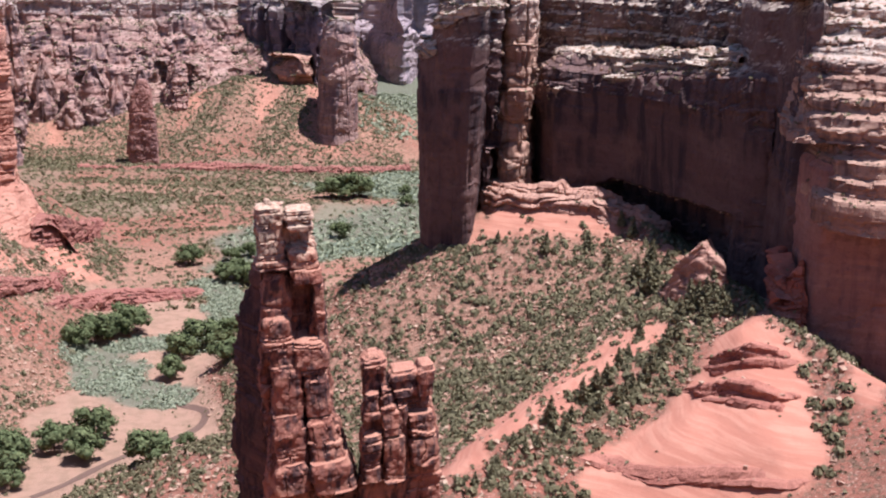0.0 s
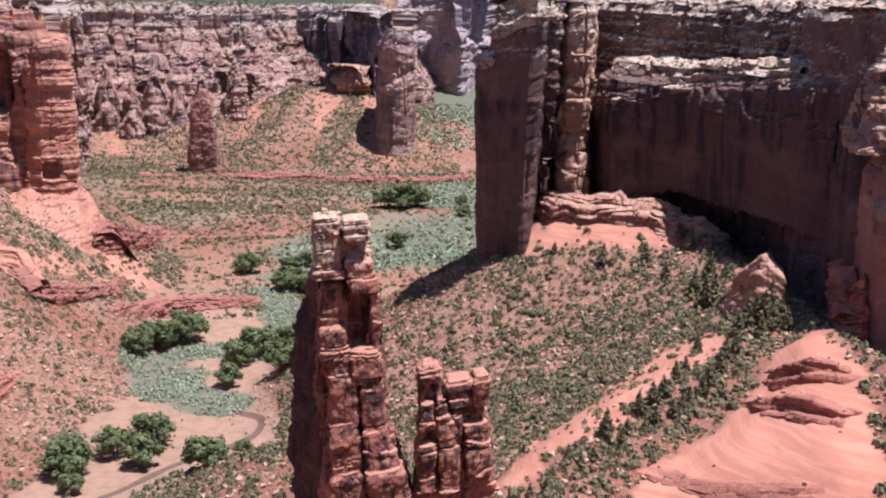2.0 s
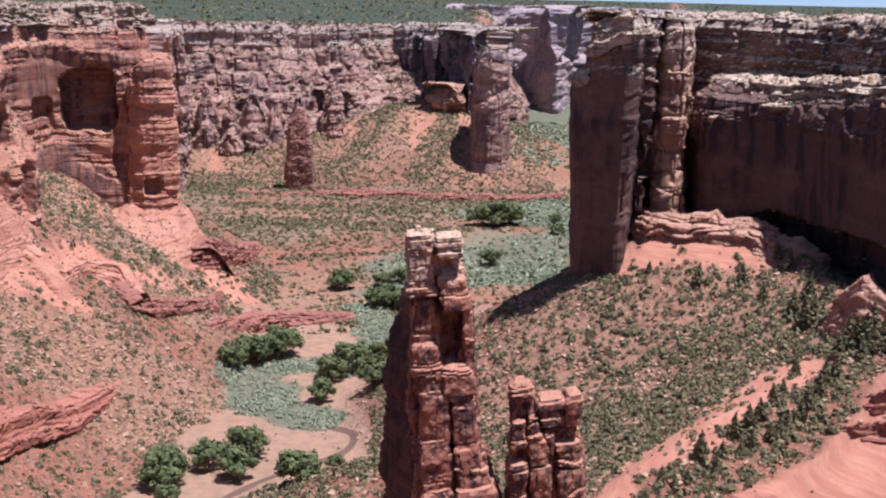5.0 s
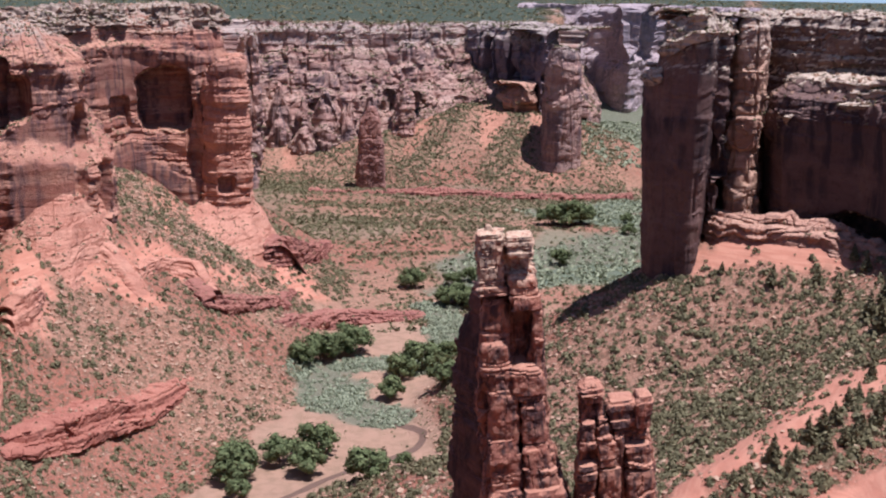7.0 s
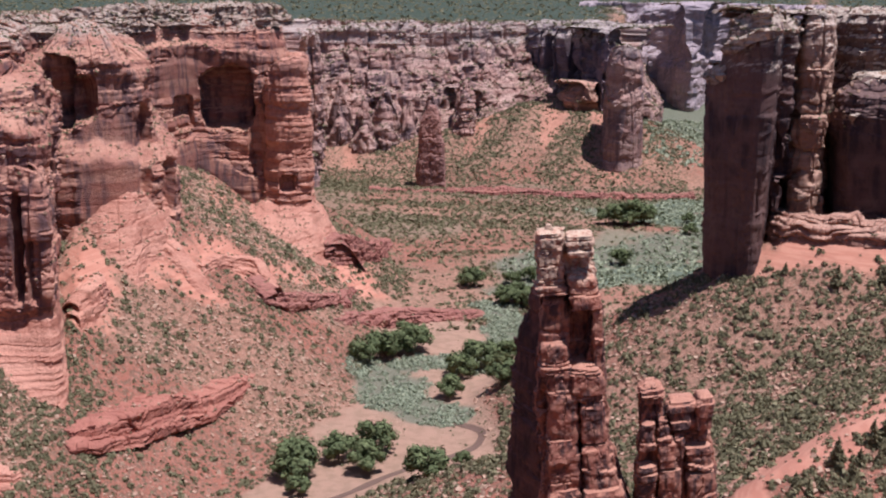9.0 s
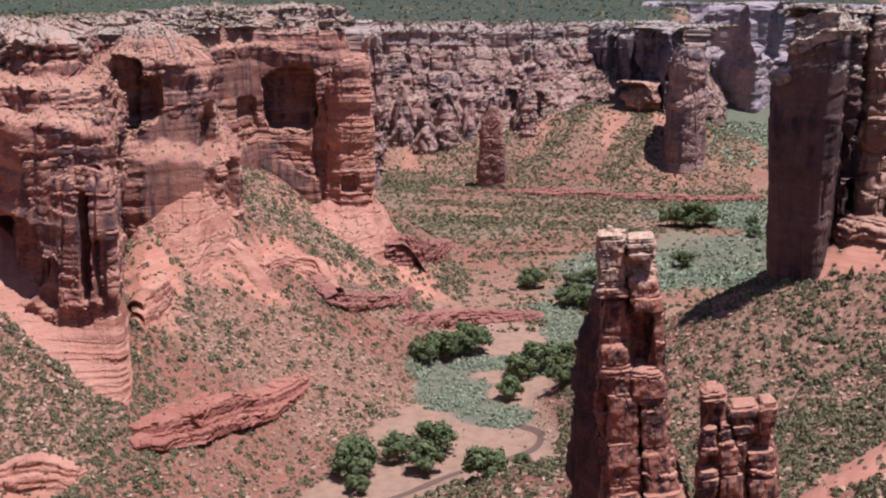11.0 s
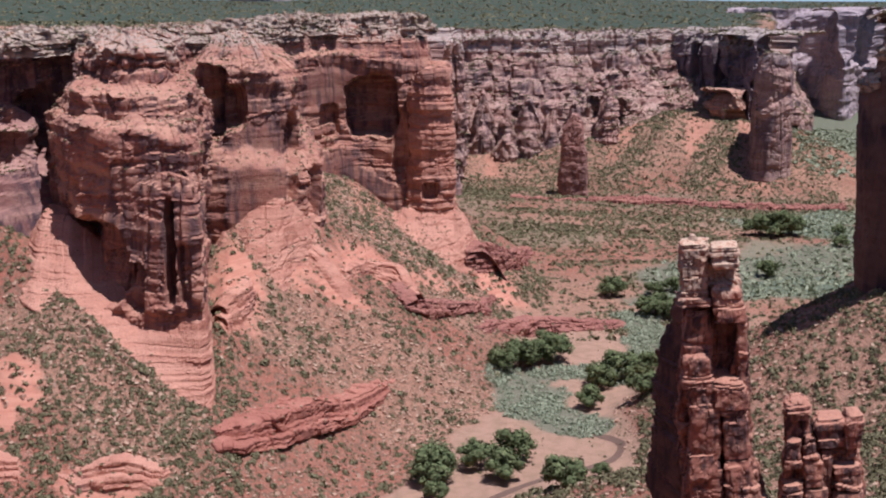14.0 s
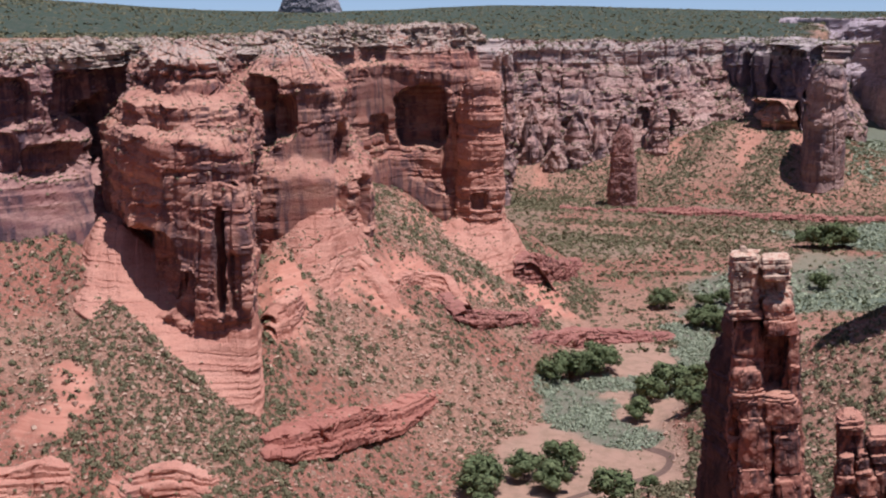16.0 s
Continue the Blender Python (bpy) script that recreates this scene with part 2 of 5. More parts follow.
# Pale mauve of the farthest wall is air haze put into the rock colour.
HAZE_ROCK = sandstone("pale_hazed_sandstone", (0.36, 0.27, 0.26), (0.45, 0.35, 0.33), (0.17, 0.15, 0.17), 0.7, 0.5)
# Darker spire rock: shade of the left face in its colour, plus varnish.
SPIRE_SHADE = sandstone("shaded_spire_sandstone", (0.10, 0.05, 0.04), (0.19, 0.09, 0.065), (0.035, 0.025, 0.026), 0.9, 2.0, 0.6, spread=0.06, fall=0.09)
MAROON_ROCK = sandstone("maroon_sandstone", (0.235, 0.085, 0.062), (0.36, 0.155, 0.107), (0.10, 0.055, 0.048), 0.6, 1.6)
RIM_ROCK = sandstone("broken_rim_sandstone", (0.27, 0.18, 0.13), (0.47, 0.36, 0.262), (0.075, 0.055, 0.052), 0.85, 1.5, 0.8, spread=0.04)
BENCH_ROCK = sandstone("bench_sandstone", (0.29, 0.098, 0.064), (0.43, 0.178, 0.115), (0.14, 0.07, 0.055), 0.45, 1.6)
GROUND = ground_material()

# ---- plan of the canyon: (bearing, distance, height) ----
FIN_FOOT = line_of([(8.9, 865, 62), (12.2, 800, 92)])
SHELF_FOOT = line_of([(12.6, 815, 102), (14, 845, 142), (17, 822, 142), (19.7, 805, 132)])
RIGHT_FOOT = line_of([(19.7, 805, 132), (24.1, 645, 129), (27.9, 562, 129), (32, 520, 125), (44, 480, 125), (75, 420, 120)])
RIGHT_CREST = line_of([(24.3, 640, 130), (12, 490, 80), (5, 420, 40)])
LEFT_FOOT = line_of([(-8.6, 1330, 60), (-9.2, 1205, 70), (-11.4, 1165, 98), (-13, 1170, 112), (-15.4, 1130, 134), (-15.4, 1000, 120), (-17, 948, 124), (-19.2, 925, 126), (-20.6, 745, 64), (-24, 712, 80), (-27.1, 762, 112), (-29.7, 850, 142), (-35, 830, 140), (-60, 760, 130)])
FAR_FOOT = line_of([(-12, 1990, 44), (-6, 2010, 42), (-3, 2040, 54), (-1.5, 2060, 76), (1, 2105, 108), (2.6, 2125, 120), (4.0, 2110, 112), (4.6, 2040, 62), (5.2, 1990, 26), (7.2, 1960, 20)])
FARTHER_FOOT = line_of([(5.0, 3250, 30), (12.5, 3200, 30)])
SPUR_FOOT = line_of([(5, 560, 66), (2.5, 598, 58), (-1.5, 560, 42), (-5, 480, 36)])
SPIRE_FOOT = line_of([(3.5, 378, 60), (9, 388, 60)])
OWN_FOOT = np.array([(-900, 40, 120), (0, 60, 120), (900, 40, 120)], float)
APRONS = [(FIN_FOOT, 0.62), (SHELF_FOOT, 0.63), (RIGHT_FOOT, 0.53), (RIGHT_CREST, 0.40), (LEFT_FOOT, 0.68), (FAR_FOOT, 0.38), (FARTHER_FOOT, 0.3), (SPIRE_FOOT, 0.5), (SPUR_FOOT, 0.45), (OWN_FOOT, 0.6)]

RIM_LEFT = [(-75, 800), (-40, 890), (-31.5, 925), (-27, 962), (-22, 990), (-19.4, 1002), (-18.1, 1055), (-17.3, 1115), (-16.3, 1165), (-14.7, 1195), (-13, 1202), (-10.9, 1212), (-10.3, 1260), (-10.4, 1600), (-10.6, 2120), (-6, 2160), (-2, 2200), (1, 2230), (4.3, 2225), (4.8, 2200), (5.0, 2330), (5.7, 2720), (5.5, 3310), (11, 3310), (14, 3300)]
RIM_RIGHT = [(13.5, 3200), (14, 2400), (15, 1500), (11.5, 980), (9.75, 900), (9.6, 832), (12.0, 812), (13.0, 864), (15, 908), (20, 872), (23.6, 796), (25.6, 745), (26.9, 706), (28.3, 656), (32.3, 656), (42, 690), (75, 590)]
FAR_EDGE = 4950
LEFT_MESA = np.array([at(*p) for p in RIM_LEFT] + [at(b, 5300) for b in range(14, -80, -8)])
RIGHT_MESA = np.array([at(*p) for p in RIM_RIGHT] + [at(b, 5300) for b in (75, 67, 59, 51, 43, 35, 27, 19, 13.5)])
OWN_MESA = np.array([(-4000, 14), (-60, 12), (-8, 9), (20, 10), (70, 16), (4000, 20), (4000, -4900), (-4000, -4900)], float)


def plateau(x, y):
    r = np.hypot(x, y)
    z = np.interp(r, [0, 40, 600, 850, 1000, 1250, 2250, 3300, 4950], [288.3, 288.3, 281, 272, 266, 264, 233, 250, 277])
    side = np.degrees(np.arctan2(x, y))
    z = z + 52.0 * smooth(-20, -33, side) * smooth(1500, 3400, r) + 22.0 * np.exp(-((side + 8) / 5.0) ** 2) * smooth(3600, 4600, r)
    return z + 3.0 * fbm(x, y, 0 * x, 160.0, 4, 31) * smooth(30, 400, r) + 9.0 * np.maximum(0, fbm(x, y, 0 * x, 900.0, 3, 47)) * smooth(1500, 4000, r)


def canyon(x, y):
    low = 1.2 * fbm(x, y, 0 * x, 60.0, 3, 3)
    z = low
    rough = fbm(x, y, 0 * x, 70.0, 5, 11)
    far = 14.0 * smooth(1700, 1950, np.hypot(x, y))
    for foot, slope in APRONS:
        a = apron(x, y, foot, slope) + (6.0 + far) * rough
        z = 0.5 * (z + a + np.sqrt((z - a) ** 2 + 24.0))
    for poly, lift in ((DOME, 7.0), (ROCK_PATCHES[0], 3.0), (ROCK_PATCHES[2], 4.0)):
        z = z + lift * smooth(-4, 26, inside(x, y, poly))
    return z


def area(rows):
    return np.array([at(*r) for r in rows])


DOME = area([(25.48, 602), (27.65, 556), (28.47, 511), (29.43, 486), (27.79, 470), (19.8, 480), (17.4, 492), (18.55, 513), (21.16, 538), (22.9, 559), (23.51, 597)])
ROCK_PATCHES = [
    area([(20.8, 639), (21.68, 597), (19.37, 571), (16.77, 536), (14.1, 505), (11.35, 491), (10.76, 521), (13.48, 571), (15.62, 584), (17.19, 611), (19.26, 632)]),
    area([(29.22, 541), (31.34, 560), (31.62, 507), (30.4, 515)]),
    area([(-29.99, 736), (-28.24, 722), (-28.45, 701), (-29.38, 695), (-29.44, 682), (-31.93, 698), (-31.62, 710), (-30.32, 715)]),
    area([(-20.54, 893), (-17.9, 874), (-18.48, 822), (-20.11, 786), (-20.74, 823)]),
    area([(-18.93, 900), (-17.34, 916), (-15.22, 901), (-12.52, 887), (-13.07, 876), (-15.76, 880), (-17.9, 872)]),
    area([(-14.4, 954), (-13.05, 987), (-11.44, 973), (-8.73, 1062), (-9.27, 998), (-11.98, 940), (-14.14, 928)]),
    area([(-11.44, 1180), (-8.76, 1218), (-7.14, 1220), (-6.05, 1181), (-6.2, 1100), (-8.0, 1120), (-9.6, 1130)]),
    area([(1.83, 2077), (3.01, 2060), (1.88, 1931), (1.48, 1943)]),
    area([(3.75, 2090), (4.5, 2030), (5.2, 1874), (6.01, 1834), (4.45, 1822), (4.67, 1897), (4.0, 1980)]),
    area([(3.37, 1853), (5.21, 1854), (5.5, 1820), (2.86, 1808)]),
    area([(-1.2, 2070), (0.0, 2080), (-1.4, 1960), (-2.2, 1930)]),
    area([(-7.6, 1990), (-6.8, 2000), (-6.9, 1930), (-7.5, 1930)]),
    area([(12.4, 845), (12.7, 797), (16.3, 792), (18.8, 789), (18.35, 812), (15.14, 830)]),
    area([(-5.2, 1900), (-3.2, 1900), (-2.8, 1826), (-5.4, 1826)]),
]
TALUS = [area([(3, 690), (6, 740), (9, 790), (14, 770), (20, 700), (20.5, 650), (16.5, 615), (13, 575), (9, 540), (3, 590)]), area([(-15.16, 1100), (-13.04, 1150), (-10.1, 1125), (-6.4, 1110), (-4.92, 1083), (-8.72, 1023), (-11.98, 993), (-14.12, 980)]), area([(0.11, 2180), (1.43, 2093), (-0.88, 1871), (-2.74, 1826)]), area([(3.0, 2080), (3.8, 2060), (3.9, 1960), (3.2, 1850), (1.6, 1850), (2.0, 1920)])]
SAGE_FLATS = [area([(2.6, 1290), (8.4, 1360), (10, 1330), (9.5, 1230), (8.07, 1235), (4.0, 1195), (2.8, 1190)]), area([(4.75, 1650), (8.4, 1784), (9.5, 1760), (9.5, 1540), (8.46, 1550), (5.56, 1575)])]
PASTURES = [area([(4.0, 1500), (7.69, 1518), (9.5, 1540), (9.5, 1390), (8.01, 1375), (4.2, 1340)])]


def over(x, y, areas, wide, seed, ragged=1.0):
    """1 within any of the areas, 0 outside, with a ragged edge."""
    out = 0 * x
    for a in areas:
        out = np.maximum(out, smooth(-wide, wide, inside(x, y, a) + ragged * wide * 2.2 * fbm(x, y, 0 * x, wide * 3.0, 3, seed)))
    return out


def ground_z(x, y):
    z = canyon(x, y)
    p = plateau(x, y)
    for poly, near, far in ((LEFT_MESA, 12, 18), (RIGHT_MESA, 10, 16), (OWN_MESA, 0, 6)):
        w = smooth(near, far, inside(x, y, poly))
        z = z + (p - z) * w
    return z


def on_mesa(x, y):
    return np.maximum(np.maximum(inside(x, y, LEFT_MESA), inside(x, y, RIGHT_MESA)), inside(x, y, OWN_MESA))


# ---- ground: one sheet to the horizon ----
def build_ground():
    az = np.radians(np.concatenate([np.arange(-180, -36, 4.0), np.arange(-35, 35, 0.21), np.arange(36, 180, 4.0)]))
    r = [0.01, 2.0]
    while r[-1] < FAR_EDGE:
        q = r[-1]
        r.append(q + (max(4.0, q * 0.05) if q < 380 else max(3.0, q * 0.0063) if q < 2250 else q * 0.016))
    r = np.array(r)
    a, rr = np.meshgrid(az, r, indexing="ij")
    x, y = rr * np.sin(a), rr * np.cos(a)
    z = ground_z(x, y)
    n, m = x.shape
    faces = grid_faces(n, m, wrap=True)[:, ::-1]
    verts = np.stack([x, y, z], -1).reshape(-1, 3)
    me = mesh_of("ground", verts, faces, GROUND, True)
    fx, fy, fz = verts[:, 0], verts[:, 1], verts[:, 2]
    layers = ground_layers(fx, fy, fz)
    for k, v in layers.items():
        layer(me, k, v)
    return tagged(new("ground", me), "canyon floor of red soil, sandy flats and scrub slopes below wooded plateau", "ground", kind="structure")


WASH = line_of([(-8.98, 657), (-7.3, 671), (-5.61, 696), (-3.94, 716), (-2.26, 731), (-1.01, 747), (-0.69, 764), (-1.31, 780), (-2.29, 795)])
SAGE_LINES = [(line_of([(-6.73, 915), (-5.35, 880), (-4.52, 835), (-3.13, 808), (-2.57, 806)]), 22.0), (line_of([(-5.08, 922), (-3.16, 938), (-1.23, 917), (0.12, 990), (0.5, 1052), (-0.2, 1111)]), 17.0), (line_of([(1.0, 1180), (2.6, 1330), (5, 1330), (8.5, 1400), (10, 1560), (5.5, 1640)]), 48.0), (line_of([(8.0, 2150), (8.3, 2400), (9, 2900)]), 120.0)]
RUBBLE = [(line_of(r), w) for r, w in [([(-14.33, 1012), (-11.42, 1044), (-8.19, 1072), (-5.46, 1077)], 26.0), ([(-17.89, 822), (-15.79, 825), (-12.57, 811), (-10.38, 798)], 34.0), ([(-13.62, 870), (-10.37, 850), (-8.72, 832)], 30.0)]] + [(line_of([(-7, 1130), (-2, 1180), (3, 1300), (8, 1250)]), 80.0), (line_of([(-6, 1520), (4, 1600)]), 110.0)] + [(line_of([(-14.8, 1120), (-12, 1090), (-10, 1010), (-9, 960)]), 34.0), (line_of([(-19.5, 900), (-15, 830), (-11, 800)]), 28.0), (line_of([(-24, 690), (-27, 720), (-30, 760)]), 36.0), (line_of([(9, 760), (14, 720), (20, 690)]), 70.0), (line_of([(4, 720), (8, 640), (14, 560)]), 40.0), (line_of([(-10, 1960), (-6, 1980), (-2, 1990), (2, 2030), (6, 1960)]), 120.0), (line_of([(-0.5, 1930), (1.5, 2040)]), 60.0), (line_of([(6.5, 1930), (9, 1900)]), 40.0), (line_of([(3.6, 1960), (4.4, 2040)]), 36.0)]
SLICKROCK = [(line_of(r), w) for r, w in [([(12.6, 815), (15, 815), (18.4, 805)], 9.0), ([(21.7, 735), (22.2, 690)], 11.0), ([(-19.6, 905), (-19.2, 860), (-18.6, 800)], 9.0), ([(-8.6, 1180), (-6.6, 1120), (-5.5, 1090)], 16.0), ([(-10.5, 1160), (-8.4, 1130), (-7, 1100)], 18.0), ([(-31, 640), (-25, 640)], 12.0), ([(-12, 1010), (-9.5, 1035), (-7.5, 1060)], 6.0), ([(-17.2, 950), (-14.6, 905)], 8.0)]]


def sage_cover(x, y):
    out = 0 * x
    for line, wide in SAGE_LINES:
        d, _ = nearest(x, y, line)
        out = np.maximum(out, 1 - smooth(wide * 0.8, wide * 1.3, d + wide * 0.7 * fbm(x, y, 0 * x, wide * 1.6, 3, 15)))
    return out


def slickrock(x, y):
    out = 0 * x
    for line, wide in SLICKROCK:
        d, _ = nearest(x, y, line)
        out = np.maximum(out, (1.0 if wide > 14 else 0.7) * (1 - smooth(wide * 0.85, wide * 1.15, d + (16.0 if wide > 16 else wide * 2.6) * fbm(x, y, 0 * x, wide * 1.7 if wide > 16 else 17.0, 4, 16))))
    out = np.maximum(out, over(x, y, [DOME], 4.0, 84, 0.6))
    return np.maximum(out, 0.9 * over(x, y, ROCK_PATCHES, 4.0, 85, 1.5) * (1 - 0.4 * smooth(1500, 1800, np.hypot(x, y))))


TOE = np.array([(-12.64, 673), (-11.51, 699), (-10.39, 745), (-8.16, 787), (-6.64, 833), (-6.65, 898), (-8.04, 957)])


def toe(x, y):
    """1 on the red scrub toe of the western slope, 0 on the sandy flat."""
    edge = np.interp(np.hypot(x, y), TOE[:, 1], TOE[:, 0])
    return 1 - smooth(-0.5, 0.5, np.degrees(np.arctan2(x, y)) - edge + 1.6 * fbm(x, y, 0 * x, 30.0, 3, 27))


def rubble(x, y):
    out = 0 * x
    for line, wide in RUBBLE:
        d, _ = nearest(x, y, line)
        out = np.maximum(out, 1 - smooth(wide * 0.6, wide * 1.3, d + wide * 0.6 * fbm(x, y, 0 * x, wide, 4, 18)))
    return np.maximum(0.8 * out, np.maximum(over(x, y, TALUS[1:], 8.0, 86), 0.55 * over(x, y, TALUS[:1], 12.0, 86)))


def ground_layers(x, y, z):
    r = np.hypot(x, y)
    low = 1 - smooth(6.0, 13.0, z + 4 * fbm(x, y, 0 * x, 40.0, 3, 5))
    deep = on_mesa(x, y)
    mesa = smooth(8, 14, deep)
    clear = low * (1 - mesa)
    sand = clear * (1 - toe(x, y)) * (1 - smooth(1060, 1190, r + 60 * fbm(x, y, 0 * x, 120.0, 3, 9)))
    sage = np.maximum(0.8 * clear * sage_cover(x, y), clear * over(x, y, SAGE_FLATS, 14.0, 87))
    sage = np.maximum(sage, 0.9 * smooth(2130, 2220, r) * (1 - mesa) * smooth(4.5, 6.5, np.degrees(np.arctan2(x, y))))
    grass = clear * smooth(1200, 1330, r) * (1 - smooth(1800, 1900, r)) * smooth(-0.25, 0.2, fbm(x, y, 0 * x, 150.0, 3, 19)) * 0.85
    grass = np.maximum(grass * 0.6, clear * over(x, y, PASTURES, 14.0, 88)) * (1 - sage)
    stripe = fbm(x * 0.9 + y * 0.25, (y - x) * 0.2, 0 * x, 42.0, 4, 23)
    rock = np.maximum(0.8 * smooth(0.5, 0.62, stripe) * (r > 1000), slickrock(x, y)) * (1 - low) * (1 - mesa) * (1 - smooth(2150, 2300, r))
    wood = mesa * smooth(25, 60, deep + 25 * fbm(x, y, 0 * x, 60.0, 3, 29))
    return {"rubble": np.maximum(0.85 * rubble(x, y) * (1 - mesa), (mesa - wood) * 0.9), "sand": sand, "sage": sage, "grass": grass, "rock": rock, "wood": wood}


ground = build_ground()


# ---- cliffs ----
def resample(line, step):
    seg = np.hypot(np.diff(line[:, 0]), np.diff(line[:, 1]))
    s = np.concatenate([[0], np.cumsum(seg)])
    n = max(4, int(s[-1] / step))
    t = np.linspace(0, s[-1], n)
    out = np.stack([np.interp(t, s, line[:, k]) for k in range(line.shape[1])], 1)
    return out, t


def soften(a, times):
    for _ in range(times):
        b = a.copy()
        b[1:-1] = 0.25 * a[:-2] + 0.5 * a[1:-1] + 0.25 * a[2:]
        a = b
    return a


def blocks(s, z, seed, thick=5.0, wide=9.0):
    """Beds and joints: how far each block stands proud (-1 to 1) and how deep its joints are cut (0 to 1)."""
    edges = np.cumsum(thick * (0.3 + 1.9 * np.random.default_rng(seed).random(400) ** 1.6)) - 20
    zz = z + 0.9 * thick * vnoise(s / 45.0, z / 45.0, 0 * z, seed) + 0.25 * thick * vnoise(s / 9.0, z / 6.0, 0 * z, seed + 8)
    bed = np.searchsorted(edges, zz)
    lo, hi = edges[np.maximum(bed - 1, 0)], edges[np.minimum(bed, 399)]
    edge = np.minimum(zz - lo, hi - zz) / thick
    w = 1.0 + 0.5 * hashed(bed, 3, 0, seed)
    ss = s / (wide * w) + 11.0 * hashed(bed, 7, 1, seed) + 0.25 * vnoise(s / 7.0, z / 5.0, 0 * z, seed + 4)
    col = np.floor(ss)
    fs = ss - col
    proud = 0.6 * hashed(bed, 1, 2, seed) + 0.4 * hashed(bed, col, 5, seed)
    some = smooth(-0.25, 0.35, vnoise(s / 30.0, z / 14.0, 0 * z, seed + 12))
    joint = np.maximum(some * (1 - smooth(0.0, 0.14, edge)), 0.7 * smooth(-0.1, 0.4, hashed(bed, col, 9, seed)) * (1 - smooth(0.0, 0.06, np.minimum(fs, 1 - fs))))
    return proud, joint


LEDGES = []


def cliff_mesh(name, rows, material, step=1.3, rise=1.3, seed=1, lean=4.0, relief=1.0, cap=26.0, buttress=5.0, bed=5.0, features=(), crack=2.0, round_top=2.0, profile=(), bury=22.0, hub=None, stairs=0, rough=1.0, bsize=38.0, plants=1.0, apron_to=0.0, merge=False, calm=(), slab=1.0, long=2.2, strata=1.0):
    """A cliff along a plan line (bearing, distance, foot, top). lean: how far the top stands back; features: (bearing, half width, middle height,
    half height, depth) of alcoves (depth > 0) or bosses (< 0); profile: (share of the height, setback) beyond the lean; hub: the plan place towards
    which the cliff leans and its top closes; stairs: the number of ledges; rough: the size of its broken blocks; calm: (bearing,
    half width, middle height, half height) of smooth faces; slab: how far its tall jointed panels stand out; long: how much longer
    than usual its blocks are; strata: how far its hard beds stand out."""
    line, s = resample(line_of(rows), step)
    xy = soften(line[:, :2], max(1, int(5.0 / step)))
    foot, top = soften(line[:, 2], 4), soften(line[:, 3], 4)
    top = top + relief * (2.0 * fbm(s, 0 * s, 0 * s, 22.0, 3, seed + 50) + 1.1 * hashed(np.floor(s / (bed * 1.6)), 0, 0, seed))
    tan = soften(np.gradient(xy, axis=0), max(2, int(9.0 / step)))
    tan /= np.linalg.norm(tan, axis=1)[:, None] + 1e-9
    inward = np.stack([-tan[:, 1], tan[:, 0]], 1)
    deep = inward
    if hub:
        deep = np.array(at(*hub)) - xy
        reach = np.linalg.norm(deep, axis=1)
        deep = deep / (reach[:, None] + 1e-9)
    nz = int(max(8, (top - foot).max() / rise))
    v = np.linspace(0, 1, nz)
    h = (foot[:, None] - bury) + v[None] * (top - foot + bury)[:, None]
    S = np.repeat(s[:, None], nz, 1)
    X, Y = xy[:, :1] + 0 * h, xy[:, 1:] + 0 * h
    f = np.clip((h - foot[:, None]) / (top - foot)[:, None], 0, 1)
    g = f
    if stairs:
        q = f * stairs + 0.45 * fbm(X, Y, h * 0.3, 60.0, 3, seed + 70)
        e = q - np.floor(q)
        g = np.clip(0.25 * f + 0.75 * (np.floor(q) + smooth(0.72, 1.0, e)) / stairs, 0, 1.1)
    back = lean * g
    if profile:
        back = back + np.interp(f, [p[0] for p in profile], [p[1] for p in profile])
    X, Y = X + deep[:, :1] * back, Y + deep[:, 1:] * back
    full = relief
    if apron_to:
        relief = relief * (0.15 + 0.85 * smooth(apron_to * 0.7, apron_to * 1.15, f + 0.1 * fbm(X, Y, h, 30.0, 2, seed + 80)))
    side = np.degrees(np.arctan2(X, Y))
    for b0, bw, z0, zh in calm:
        q = ((side - b0) / bw) ** 4 + ((h - z0) / zh) ** 4
        relief = relief * (1 - 0.85 * (1 - smooth(0.5, 1.2, q + 0.6 * fbm(X, Y, h, 20.0, 3, seed + 35))))
    back = buttress * fbm(X, Y, h * 0.25, bsize, 3, seed)
    tier = np.floor(h / (bed * 5.0) + 0.9 * fbm(S, 0 * S, h * 0.1, 45.0, 2, seed + 61))
    panel = np.floor(S / (bed * (2.6 + 0.9 * hashed(tier, 2, 0, seed))) + 7.0 * hashed(tier, 5, 1, seed) + 0.5 * vnoise(S / 11.0, h / 9.0, 0 * h, seed + 62))
    back += slab * relief * 1.4 * hashed(panel, tier, 3, seed)
    back += slab * relief * 1.8 * (np.abs(vnoise(X / 24.0, Y / 24.0, h / 19.0, seed + 63)) - 0.25)
    ridge = np.abs(fbm(X, Y, h * 0.12, bsize * 0.4, 3, seed + 9))
    back += crack * relief * (1 - smooth(0.0, 0.16, ridge))
    proud, joint = blocks(S, h, seed, bed, bed * 1.9 * long)
    back += relief * (-1.2 * proud + 0.8 * joint)
    big, seam = blocks(S + 3.0 * vnoise(X / 20, Y / 20, h / 20, seed + 41), h, seed + 90, bed * 2.6, bed * 3.3 * long)
    back += relief * rough * (-2.0 * big + 1.6 * seam)
    zz = h + 5.0 * fbm(X, Y, 0 * h, 120.0, 3, seed + 55) + 0.9 * fbm(X, Y, h * 0.2, 12.0, 2, seed + 56)
    for k, (thick, far) in enumerate(((bed * 3.1, 1.4), (bed * 1.15, 1.0), (bed * 0.42, 0.6))):
        i = np.floor(zz / thick)
        e = zz / thick - i
